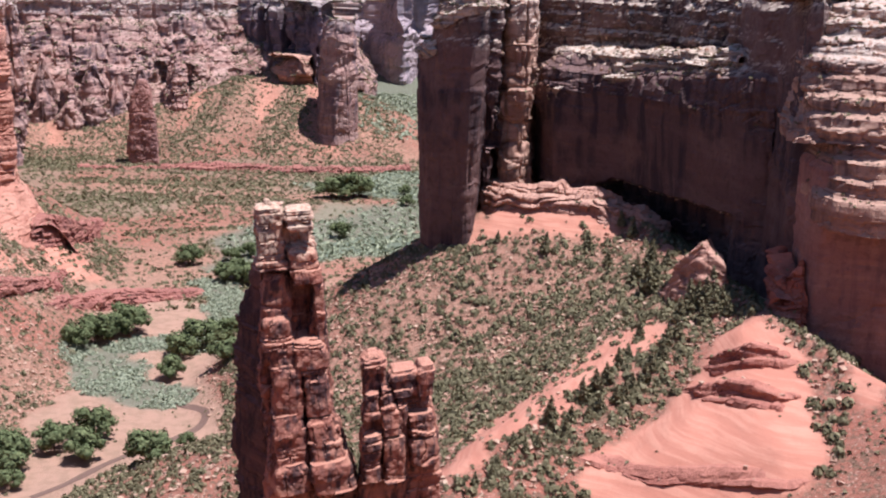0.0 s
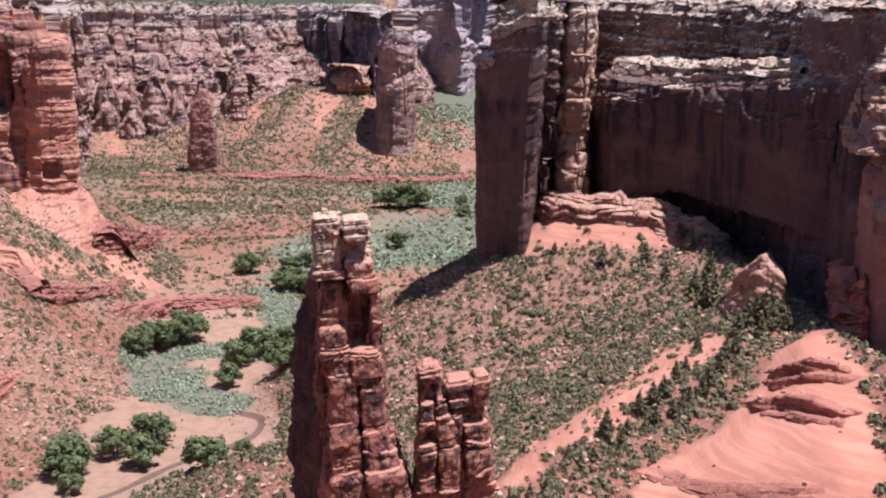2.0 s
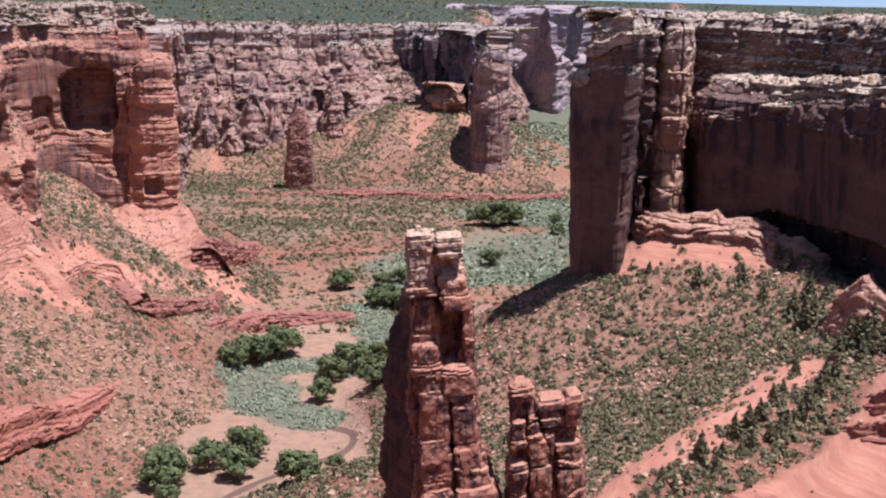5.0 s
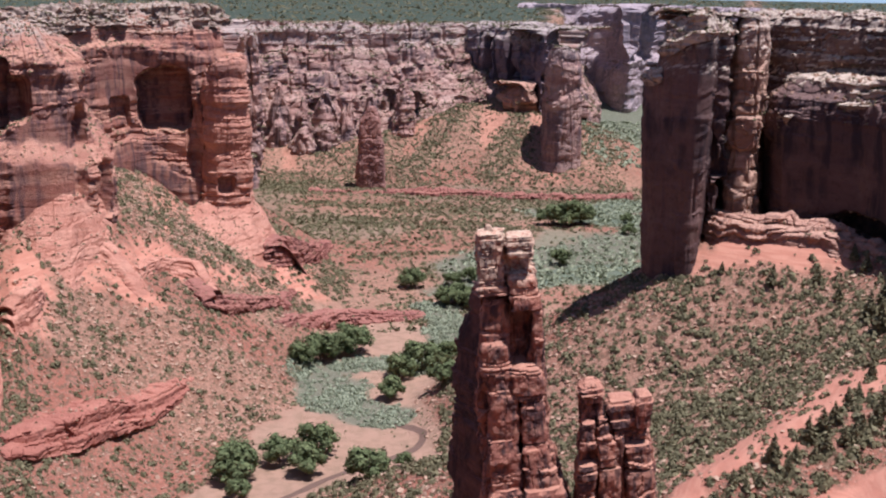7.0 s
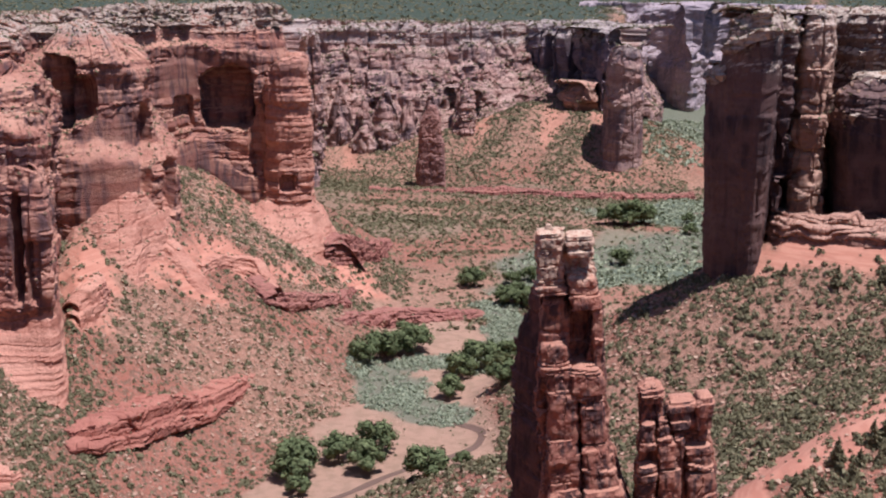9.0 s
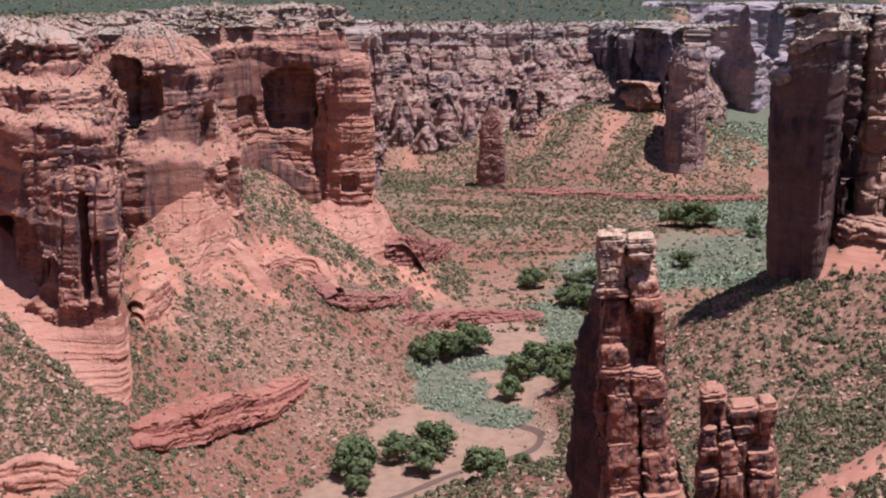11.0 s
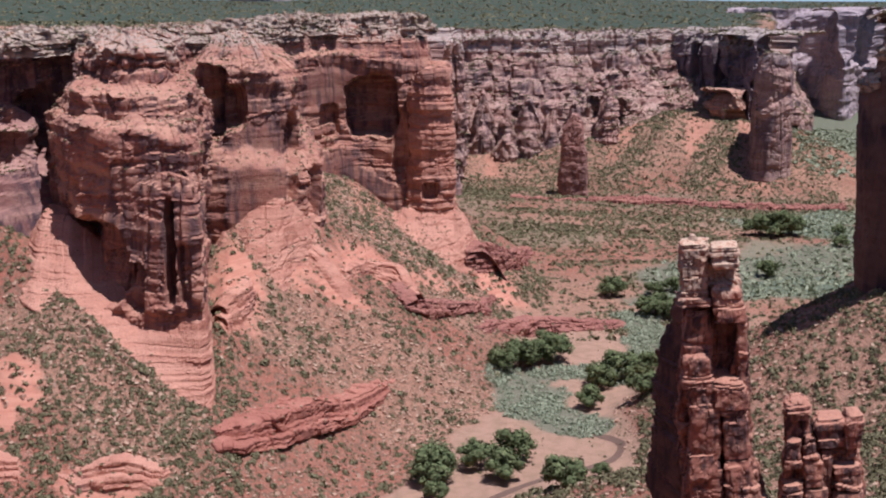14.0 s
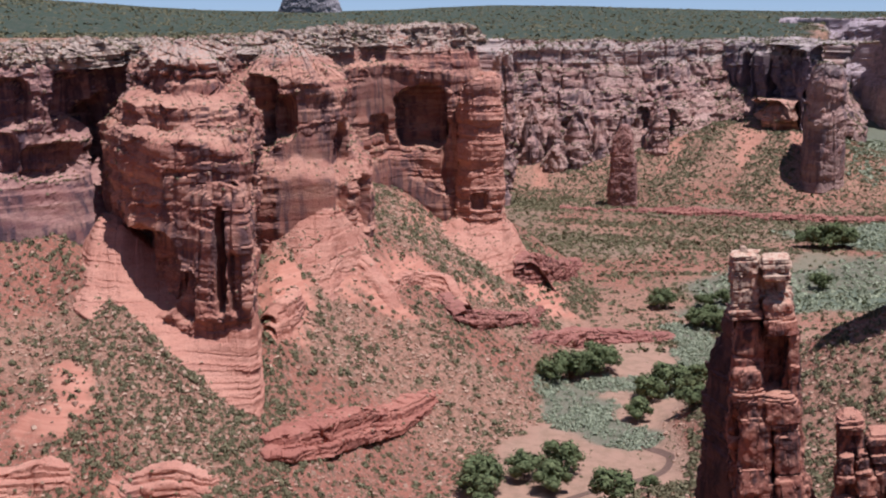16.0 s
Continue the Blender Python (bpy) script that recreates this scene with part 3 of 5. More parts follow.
        some = 0.35 + 0.65 * smooth(-0.3, 0.4, fbm(X, Y, h * 0.6, 55.0, 2, seed + 57 + k))
        a, b = hashed(i, 13 + k, 0, seed), hashed(i + 1, 13 + k, 0, seed)
        back += strata * relief * far * some * (a + (b - a) * smooth(0.8, 1.0, e))
    thin, _ = blocks(S * 0.3, h, seed + 95, max(1.6, rise * 2.2), 40.0)
    back += -0.45 * full * thin * smooth(-0.2, 0.5, fbm(X, Y, h, 40.0, 2, seed + 64))
    back += relief * rough * (0.8 * np.abs(fbm(X, Y, h * 0.8, 15.0, 4, seed + 21)) - 0.25)
    back += relief * 0.3 * fbm(X, Y, h * 1.5, 5.0, 3, seed + 23)
    back += round_top * smooth(0.93, 1.0, f) ** 2
    bearing = np.degrees(np.arctan2(X, Y))
    for b0, bw, z0, zh, depth in features:
        q = ((bearing - b0) / bw) ** 4 + ((h - z0) / zh) ** 4
        back += depth * (1 - smooth(0.6, 1.15, q + 0.75 * fbm(X, Y, h, 16.0, 3, seed + 33)))
    X, Y = X + inward[:, :1] * back, Y + inward[:, 1:] * back
    relief = full
    ncap = max(6, int(cap / 1.8))
    k = np.arange(1, ncap + 1) / ncap
    go = np.minimum(cap, 0.92 * reach)[:, None] if hub else cap
    cx, cy = X[:, -1:] + deep[:, :1] * go * k, Y[:, -1:] + deep[:, 1:] * go * k
    flat = 0 * cx
    tread, gap = blocks(cx + 0.4 * cy, cy, seed + 60, 5.0, 7.0)
    cz = soften(h[:, -1], 12)[:, None] * (1 - (1 - k) ** 8) + h[:, -1:] * (1 - k) ** 8 + relief * (1.2 * np.sqrt(k) + 1.6 * k ** 0.3 * fbm(cx, cy, flat, 12.0, 4, seed + 3) + 1.1 * tread * smooth(0, 0.1, k) - 0.7 * gap) - 3.0 * smooth(0.85, 1.0, k)
    if merge:
        cz = cz + (ground_z(cx, cy) - 1.5 - cz) * smooth(0.25, 1.0, k)
    V = np.stack([np.hstack([X, cx]), np.hstack([Y, cy]), np.hstack([h, cz])], -1)
    n, m = V.shape[:2]
    cross = np.cross(V[1:, :-1] - V[:-1, :-1], V[:-1, 1:] - V[:-1, :-1])
    level = np.abs(cross[..., 2]) / (np.linalg.norm(cross, axis=-1) + 1e-9)
    ok = (level > 0.72) & (V[:-1, :-1, 2] > foot[:-1, None] + 3)
    pts = V[:-1, :-1][ok]
    if len(pts) and plants:
        area = np.linalg.norm(cross, axis=-1)[ok]
        LEDGES.append((pts, area * plants, np.hypot(pts[:, 0], pts[:, 1])))
    return mesh_of(name, V.reshape(-1, 3), grid_faces(n, m), material)


def thing(name, label, category, group="", kind=""):
    return tagged(new(name), label, category, group, kind)


# right side: the tall fin, its side columns, the overhanging wall and the near buttress
right_cliff = thing("cliff_east", "tall varnished sandstone cliff with shade-darkened walls and overhanging alcove above scrub slope", "cliff", kind="structure")
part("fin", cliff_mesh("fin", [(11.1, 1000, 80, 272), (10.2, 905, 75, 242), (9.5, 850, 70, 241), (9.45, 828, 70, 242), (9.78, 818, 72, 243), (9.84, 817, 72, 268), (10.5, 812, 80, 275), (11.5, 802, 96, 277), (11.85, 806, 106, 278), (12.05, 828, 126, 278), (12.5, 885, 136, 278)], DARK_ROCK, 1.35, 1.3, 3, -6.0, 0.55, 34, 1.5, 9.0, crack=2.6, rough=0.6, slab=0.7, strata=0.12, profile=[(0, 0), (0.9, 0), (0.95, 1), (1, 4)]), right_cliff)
part("fin_crust", cliff_mesh("fin_crust", [(10.4, 880, 258, 272), (9.75, 830, 254, 270), (9.8, 811, 252, 274), (10.3, 804, 254, 277), (11.2, 797, 262, 278), (11.9, 796, 264, 279), (12.5, 820, 264, 279), (12.9, 850, 264, 279)], CRUST_ROCK, 0.9, 0.7, 6, 9.0, 1.4, 30, 2.0, 4.5, stairs=3, bury=1.0, rough=1.3, long=1.2, strata=0.6, crack=1.6, plants=4.0, profile=[(0, 2.5), (0.25, 0), (1, 0)]), right_cliff)
part("step_crust", cliff_mesh("step_crust", [(9.9, 880, 236, 244), (9.25, 845, 234, 244), (9.15, 822, 233, 245), (9.4, 814, 233, 245), (9.85, 810, 236, 246), (10.2, 816, 238, 247)], CRUST_ROCK, 0.8, 0.6, 106, 4.0, 1.2, 14, 1.0, 3.5, stairs=2, bury=1.0, rough=1.2, long=1.0, strata=0.6, crack=1.4, plants=2.0, profile=[(0, 2.0), (0.3, 0), (1, 0)]), right_cliff)
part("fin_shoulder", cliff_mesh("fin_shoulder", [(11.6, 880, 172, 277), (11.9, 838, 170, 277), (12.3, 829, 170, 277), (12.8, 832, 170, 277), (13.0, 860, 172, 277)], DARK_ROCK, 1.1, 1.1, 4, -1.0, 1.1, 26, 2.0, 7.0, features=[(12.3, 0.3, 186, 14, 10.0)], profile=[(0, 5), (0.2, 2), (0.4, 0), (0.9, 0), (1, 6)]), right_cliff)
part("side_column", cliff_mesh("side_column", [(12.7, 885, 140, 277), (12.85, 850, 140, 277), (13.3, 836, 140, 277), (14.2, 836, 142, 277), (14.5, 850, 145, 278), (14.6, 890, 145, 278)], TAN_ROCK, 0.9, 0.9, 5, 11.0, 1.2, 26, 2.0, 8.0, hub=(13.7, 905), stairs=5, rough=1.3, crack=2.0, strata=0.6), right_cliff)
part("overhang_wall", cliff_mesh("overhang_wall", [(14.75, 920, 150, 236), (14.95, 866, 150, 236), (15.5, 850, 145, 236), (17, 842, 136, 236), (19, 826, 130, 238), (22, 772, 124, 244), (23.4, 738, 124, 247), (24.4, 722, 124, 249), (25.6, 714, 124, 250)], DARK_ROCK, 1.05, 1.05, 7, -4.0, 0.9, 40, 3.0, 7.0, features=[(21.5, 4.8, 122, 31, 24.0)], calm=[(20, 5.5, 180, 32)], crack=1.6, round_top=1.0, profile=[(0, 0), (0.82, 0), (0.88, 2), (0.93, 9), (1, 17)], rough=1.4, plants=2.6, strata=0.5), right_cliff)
part("bleached_crust", cliff_mesh("bleached_crust", [(14.7, 900, 204, 236), (14.85, 866, 204, 236), (15.4, 848, 205, 237), (16.2, 843, 208, 237), (17.2, 838, 216, 238), (19, 823, 222, 240), (22, 769, 231, 246), (23.3, 737, 236, 249)], CRUST_ROCK, 0.9, 0.7, 8, 13.0, 1.5, 22, 2.0, 4.5, stairs=3, bury=1.0, rough=1.3, long=1.2, strata=0.6, crack=1.6, plants=3.0, profile=[(0, 2.5), (0.2, 0), (1, 0)]), right_cliff)
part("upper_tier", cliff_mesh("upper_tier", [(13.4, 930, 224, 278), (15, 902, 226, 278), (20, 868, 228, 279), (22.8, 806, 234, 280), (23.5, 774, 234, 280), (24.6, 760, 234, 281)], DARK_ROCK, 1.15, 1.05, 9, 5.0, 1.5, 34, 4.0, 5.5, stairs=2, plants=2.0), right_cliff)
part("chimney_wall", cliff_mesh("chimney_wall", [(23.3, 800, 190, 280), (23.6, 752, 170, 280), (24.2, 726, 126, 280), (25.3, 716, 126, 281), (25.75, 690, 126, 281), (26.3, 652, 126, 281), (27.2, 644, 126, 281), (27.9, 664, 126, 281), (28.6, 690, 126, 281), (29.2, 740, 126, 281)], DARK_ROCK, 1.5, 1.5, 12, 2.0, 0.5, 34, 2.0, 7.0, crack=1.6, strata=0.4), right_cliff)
part("lower_wall", cliff_mesh("lower_wall", [(26.3, 700, 124, 206), (26.6, 652, 124, 206), (27.20, 618, 122, 206), (27.90, 604, 122, 206), (29.80, 600, 122, 206), (32.30, 604, 122, 206), (37.30, 632, 122, 206), (44.30, 662, 122, 206)], WALL_ROCK, 1.5, 1.4, 10, 1.0, 0.35, 30, 2.0, 8.0), right_cliff)
part("middle_strata", cliff_mesh("middle_strata", [(26.6, 700, 186, 226), (26.8, 650, 186, 226), (27.3, 608, 184, 226), (28.2, 590, 182, 226), (30.0, 584, 182, 226), (32.5, 588, 182, 226), (37.5, 614, 182, 226), (44.3, 644, 182, 226)], TAN_ROCK, 1.0, 0.8, 13, 26.0, 0.9, 34, 3.0, 4.5, stairs=5, bury=6.0, crack=0.6, hub=(29.5, 1500), long=3.0, strata=0.6, rough=0.5, slab=0.5), right_cliff)
part("upper_strata", cliff_mesh("upper_strata", [(25.7, 720, 214, 281), (25.9, 668, 214, 281), (26.3, 632, 216, 281), (27.0, 612, 218, 281), (28.2, 604, 220, 281), (30.0, 602, 220, 281), (32.5, 606, 220, 281), (37.5, 632, 220, 281), (44.3, 662, 220, 281)], TAN_ROCK, 1.0, 0.85, 14, 56.0, 1.3, 40, 4.0, 5.0, stairs=7, bury=4.0, rough=1.0, plants=1.5, hub=(29.0, 1500), long=2.5, strata=0.5, slab=0.7, crack=0.9), right_cliff)

# left side: rim wall with its big alcove, buttresses and the stepped promontory
left_cliff = thing("cliff_west", "layered red and pale sandstone cliff with deep square alcoves and white rim", "cliff", kind="structure")
part("outer_wall", cliff_mesh("outer_wall", [(-48, 790, 110, 262), (-40, 830, 116, 262), (-33, 858, 118, 263), (-29.5, 868, 120, 263), (-27.6, 890, 124, 264), (-26.6, 925, 130, 264), (-25.5, 945, 140, 265), (-23.0, 950, 140, 265)], VARNISHED_RED, 1.7, 1.4, 13, 12.0, 1.15, 34, 6.0, 6.0, features=[(-31.4, 1.0, 226, 17, 14.0), (-28.6, 0.9, 222, 22, 14.0), (-27.2, 0.5, 196, 34, 20.0), (-29.6, 1.4, 186, 13, 9.0), (-32.5, 1.6, 192, 16, 10.0)], profile=[(0, -16), (0.16, -9), (0.36, 0), (0.42, 6), (0.9, 6), (0.93, 14), (1, 18)], stairs=4, apron_to=0.36, plants=4.0, crack=0.9, slab=0.5, rough=0.6), left_cliff)
part("rim_wall", cliff_mesh("rim_wall", [(-24, 955, 140, 265), (-21, 955, 128, 266), (-18.4, 985, 126, 267), (-17.2, 1040, 118, 267), (-16.3, 1090, 125, 267), (-15.6, 1130, 132, 269), (-14.5, 1160, 132, 270), (-13, 1165, 110, 271), (-11.4, 1160, 95, 271), (-10.2, 1172, 80, 271), (-9.6, 1200, 66, 271), (-9.6, 1330, 60, 269), (-10.2, 1600, 50, 262)], RED_ROCK, 1.8, 1.5, 113, 12.0, 1.15, 32, 6.0, 6.0, features=[(-12.9, 1.15, 188, 29, 30.0), (-14.9, 0.5, 176, 16, 8.0), (-11.6, 0.3, 150, 34, 9.0)], calm=[(-14.8, 1.2, 205, 22)], profile=[(0, -8), (0.15, -3), (0.3, 0), (0.76, 0), (0.8, 5), (0.9, 8), (0.93, 13), (1, 18)], stairs=4, apron_to=0.1, plants=4.5, crack=0.9, slab=0.5, rough=0.6), left_cliff)
part("rim_band", cliff_mesh("rim_band", [(-40, 852, 249, 263), (-33, 881, 250, 264), (-29.5, 891, 250, 264), (-27.4, 918, 250, 264), (-25.4, 964, 251, 265), (-23, 976, 252, 265), (-21, 982, 252, 266), (-18.6, 1010, 252, 267), (-17.3, 1065, 252, 268), (-15.9, 1140, 254, 270), (-14.6, 1182, 255, 271), (-13, 1187, 256, 272), (-11.4, 1183, 256, 272), (-10.3, 1194, 256, 272), (-10, 1240, 256, 271)], RIM_ROCK, 1.4, 0.9, 213, 5.0, 2.0, 18, 5.0, 4.0, crack=2.5, slab=1.4, long=1.0, strata=0.8, bury=2.0, plants=5.0, stairs=2), left_cliff)
part("corner_pillar", cliff_mesh("corner_pillar", [(-11.55, 1190, 96, 214), (-11.3, 1146, 92, 216), (-10.6, 1134, 88, 222), (-9.7, 1136, 80, 226), (-9.05, 1150, 70, 226), (-8.95, 1180, 66, 226), (-9.1, 1260, 60, 226)], PINK_ROCK, 1.2, 1.1, 117, 8.0, 1.15, 34, 3.0, 6.0, hub=(-10.2, 1200), features=[(-10.2, 0.45, 112, 8, 9.0)], stairs=5, profile=[(0, -4), (0.3, 0), (1, 0)], crack=1.0, slab=0.5, rough=0.6), left_cliff)
part("arch_buttress", cliff_mesh("arch_buttress", [(-22.0, 935, 140, 252), (-21.3, 912, 132, 260), (-19.6, 905, 126, 263), (-17.6, 915, 122, 262), (-15.9, 940, 118, 256), (-15.1, 962, 116, 250), (-15.1, 1010, 116, 250), (-15.8, 1090, 118, 250)], RED_ROCK, 1.25, 1.15, 119, 44.0, 1.15, 30, 4.0, 6.0, hub=(-19.2, 1015), features=[(-20.3, 0.85, 214, 28, 34.0), (-19.2, 0.55, 208, 18, 22.0), (-16.6, 0.3, 168, 34, 9.0), (-15.5, 0.25, 140, 22, 9.0)], calm=[(-18.0, 1.7, 152, 44)], profile=[(0, 0), (0.72, 0), (0.8, -4), (0.9, -2), (1, 8)], stairs=2, plants=3.0, crack=0.8, slab=0.5, rough=0.6), left_cliff)
part("buttress_apron", cliff_mesh("buttress_apron", [(-20.9, 884, 96, 116), (-20.2, 868, 90, 140), (-18.8, 858, 84, 146), (-17.2, 862, 82, 144), (-15.8, 888, 82, 136), (-14.9, 921, 84, 126), (-14.3, 965, 92, 104)], PINK_ROCK, 1.4, 0.9, 121, 62.0, 0.8, 40, 8.0, 5.0, hub=(-18, 1600), rough=0.6, crack=0.6, slab=0.4, plants=5.0, strata=0.5), left_cliff)
part("corner_apron", cliff_mesh("corner_apron", [(-12.2, 1118, 84, 94), (-11.4, 1100, 74, 104), (-10.2, 1088, 60, 102), (-8.9, 1090, 46, 92), (-7.9, 1108, 38, 70), (-7.2, 1140, 32, 40)], PINK_ROCK, 1.6, 1.0, 123, 60.0, 0.7, 40, 9.0, 5.0, hub=(-9.5, 1900), rough=0.7, crack=0.8, slab=0.6, plants=2.5, strata=0.6), left_cliff)
part("slickrock_apron", cliff_mesh("slickrock_apron", [(-30.4, 835, 112, 116), (-29.6, 800, 110, 128), (-28.6, 765, 104, 150), (-27.2, 742, 94, 150), (-25.5, 727, 84, 132), (-24, 715, 74, 126), (-22.5, 702, 64, 132), (-20.95, 692, 52, 160), (-20.5, 702, 52, 160), (-20.4, 740, 58, 160)], PINK_ROCK, 1.2, 0.8, 15, 80.0, 0.5, 40, 3.0, 3.6, hub=(-24.5, 1500), rough=0.3, crack=0.3, slab=0.2, plants=0.3, strata=1.6, round_top=1.0), left_cliff)
part("promontory", cliff_mesh("promontory", [(-27.6, 880, 130, 184), (-27.1, 815, 124, 184), (-26.6, 775, 112, 184), (-25.3, 750, 92, 184), (-23.4, 734, 78, 184), (-21.8, 722, 70, 184), (-20.85, 721, 70, 184), (-20.6, 745, 72, 184), (-20.5, 830, 84, 186), (-20.3, 930, 110, 186)], RED_ROCK, 1.1, 1.0, 16, 18.0, 1.1, 60, 3.0, 6.0, features=[(-25.75, 1.35, 128, 27, 19.0), (-24.2, 0.6, 116, 15, 11.0), (-22.45, 0.28, 140, 34, 13.0), (-21.75, 0.3, 126, 20, 5.0), (-21.4, 0.4, 150, 40, -3.0)], hub=(-24.0, 870), crack=1.2, slab=0.6, rough=0.6, strata=0.55, profile=[(0, 3), (0.3, 2), (0.5, 0), (1, 0)]), left_cliff)
part("middle_tier", cliff_mesh("middle_tier", [(-27.6, 905, 165, 212), (-27.1, 850, 170, 212), (-26.4, 800, 174, 213), (-25, 762, 176, 213), (-23, 752, 176, 213), (-21.6, 750, 176, 212), (-20.9, 768, 176, 212), (-20.6, 850, 176, 212), (-20.4, 930, 176, 212)], RED_ROCK, 1.0, 0.9, 17, 12.0, 1.3, 60, 4.0, 6.0, hub=(-24.2, 900), stairs=1, slab=1.1, plants=3.0, crack=1.2, rough=0.7, strata=0.5), left_cliff)
part("upper_slope", cliff_mesh("upper_slope", [(-27.0, 950, 200, 258), (-26.6, 880, 204, 260), (-25.4, 826, 206, 262), (-23.4, 806, 206, 262), (-22.0, 800, 206, 262), (-20.9, 830, 206, 262), (-20.5, 930, 206, 260)], RED_ROCK, 1.1, 1.0, 18, 84.0, 1.9, 40, 6.0, 6.5, hub=(-24.4, 985), stairs=2, plants=1.6, rough=1.5, crack=0.9, slab=1.2), left_cliff)

# far side of the canyon
far_cliff = thing("cliff_north", "distant red sandstone cliff across the canyon, coloured grey for haze, with dark streaks", "cliff", kind="structure")
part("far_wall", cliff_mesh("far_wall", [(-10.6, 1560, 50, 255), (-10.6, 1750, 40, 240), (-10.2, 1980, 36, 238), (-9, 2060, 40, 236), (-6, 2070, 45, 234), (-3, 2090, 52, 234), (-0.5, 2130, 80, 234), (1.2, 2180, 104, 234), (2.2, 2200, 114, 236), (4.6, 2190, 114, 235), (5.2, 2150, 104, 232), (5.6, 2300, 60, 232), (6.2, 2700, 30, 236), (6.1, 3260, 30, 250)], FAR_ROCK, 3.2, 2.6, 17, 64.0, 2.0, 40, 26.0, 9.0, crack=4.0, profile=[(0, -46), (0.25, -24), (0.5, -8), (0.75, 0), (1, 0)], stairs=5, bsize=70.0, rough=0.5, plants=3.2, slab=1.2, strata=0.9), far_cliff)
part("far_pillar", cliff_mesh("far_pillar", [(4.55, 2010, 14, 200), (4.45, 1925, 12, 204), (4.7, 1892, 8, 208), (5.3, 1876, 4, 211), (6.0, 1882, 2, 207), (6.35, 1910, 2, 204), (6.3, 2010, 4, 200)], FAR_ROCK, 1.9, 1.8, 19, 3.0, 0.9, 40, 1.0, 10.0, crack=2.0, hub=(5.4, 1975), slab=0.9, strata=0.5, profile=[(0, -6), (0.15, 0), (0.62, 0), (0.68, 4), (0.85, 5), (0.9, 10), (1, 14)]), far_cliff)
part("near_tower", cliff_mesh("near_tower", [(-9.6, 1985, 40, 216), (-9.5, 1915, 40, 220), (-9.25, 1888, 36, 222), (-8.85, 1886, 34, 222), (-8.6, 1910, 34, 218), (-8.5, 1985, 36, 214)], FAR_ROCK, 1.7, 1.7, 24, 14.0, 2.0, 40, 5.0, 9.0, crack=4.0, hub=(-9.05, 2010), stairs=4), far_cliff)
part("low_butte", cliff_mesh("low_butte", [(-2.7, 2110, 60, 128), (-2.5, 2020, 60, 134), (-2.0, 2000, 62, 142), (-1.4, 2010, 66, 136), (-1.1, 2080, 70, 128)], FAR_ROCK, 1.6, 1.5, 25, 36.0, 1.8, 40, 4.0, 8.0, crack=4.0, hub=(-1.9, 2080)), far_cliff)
for seed, row in ((125, (-6.6, 1975, 34, 120, 0.75)), (126, (-5.6, 1990, 36, 136, 0.8)), (127, (-4.5, 2005, 40, 118, 0.7)), (128, (-3.5, 2015, 46, 128, 0.8)), (129, (-7.7, 1995, 38, 140, 0.8))):
    b, r, foot, top, w = row
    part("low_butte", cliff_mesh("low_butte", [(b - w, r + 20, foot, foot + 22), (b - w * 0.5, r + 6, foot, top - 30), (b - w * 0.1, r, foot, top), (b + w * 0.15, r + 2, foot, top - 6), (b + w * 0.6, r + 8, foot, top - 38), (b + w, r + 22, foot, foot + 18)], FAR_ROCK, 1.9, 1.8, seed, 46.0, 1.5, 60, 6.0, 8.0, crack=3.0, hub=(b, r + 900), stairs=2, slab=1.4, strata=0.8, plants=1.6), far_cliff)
part("ledge_boss", cliff_mesh("ledge_boss", [(2.2, 2130, 84, 128), (2.5, 2075, 84, 134), (3.3, 2055, 86, 140), (4.0, 2040, 84, 142), (4.35, 2070, 84, 138), (4.5, 2130, 84, 134)], SHELF_ROCK, 1.9, 1.6, 26, 8.0, 1.6, 50, 5.0, 8.0, features=[(3.9, 0.45, 96, 16, 22.0)], profile=[(0, 10), (0.3, 5), (0.5, 0), (0.8, 0), (1, 10)]), far_cliff)
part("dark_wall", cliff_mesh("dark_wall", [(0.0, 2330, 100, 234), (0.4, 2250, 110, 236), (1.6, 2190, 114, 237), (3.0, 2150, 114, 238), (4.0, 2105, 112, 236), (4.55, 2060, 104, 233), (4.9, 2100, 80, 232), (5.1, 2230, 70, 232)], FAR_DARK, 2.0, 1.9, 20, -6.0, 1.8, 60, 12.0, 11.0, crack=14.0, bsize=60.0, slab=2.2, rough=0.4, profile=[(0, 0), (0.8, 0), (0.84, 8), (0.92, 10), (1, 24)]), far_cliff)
part("farthest_wall", cliff_mesh("farthest_wall", [(3.0, 3300, 20, 262), (6.6, 3260, 25, 262), (7.6, 3150, 25, 262), (8.4, 3100, 25, 268), (8.9, 3140, 25, 260), (10, 3200, 25, 262), (13, 3200, 25, 262), (16, 3150, 25, 255)], HAZE_ROCK, 5.0, 4.5, 23, 70.0, 1.8, 60, 14.0, 14.0, crack=4.0, bsize=90.0, stairs=2), far_cliff)


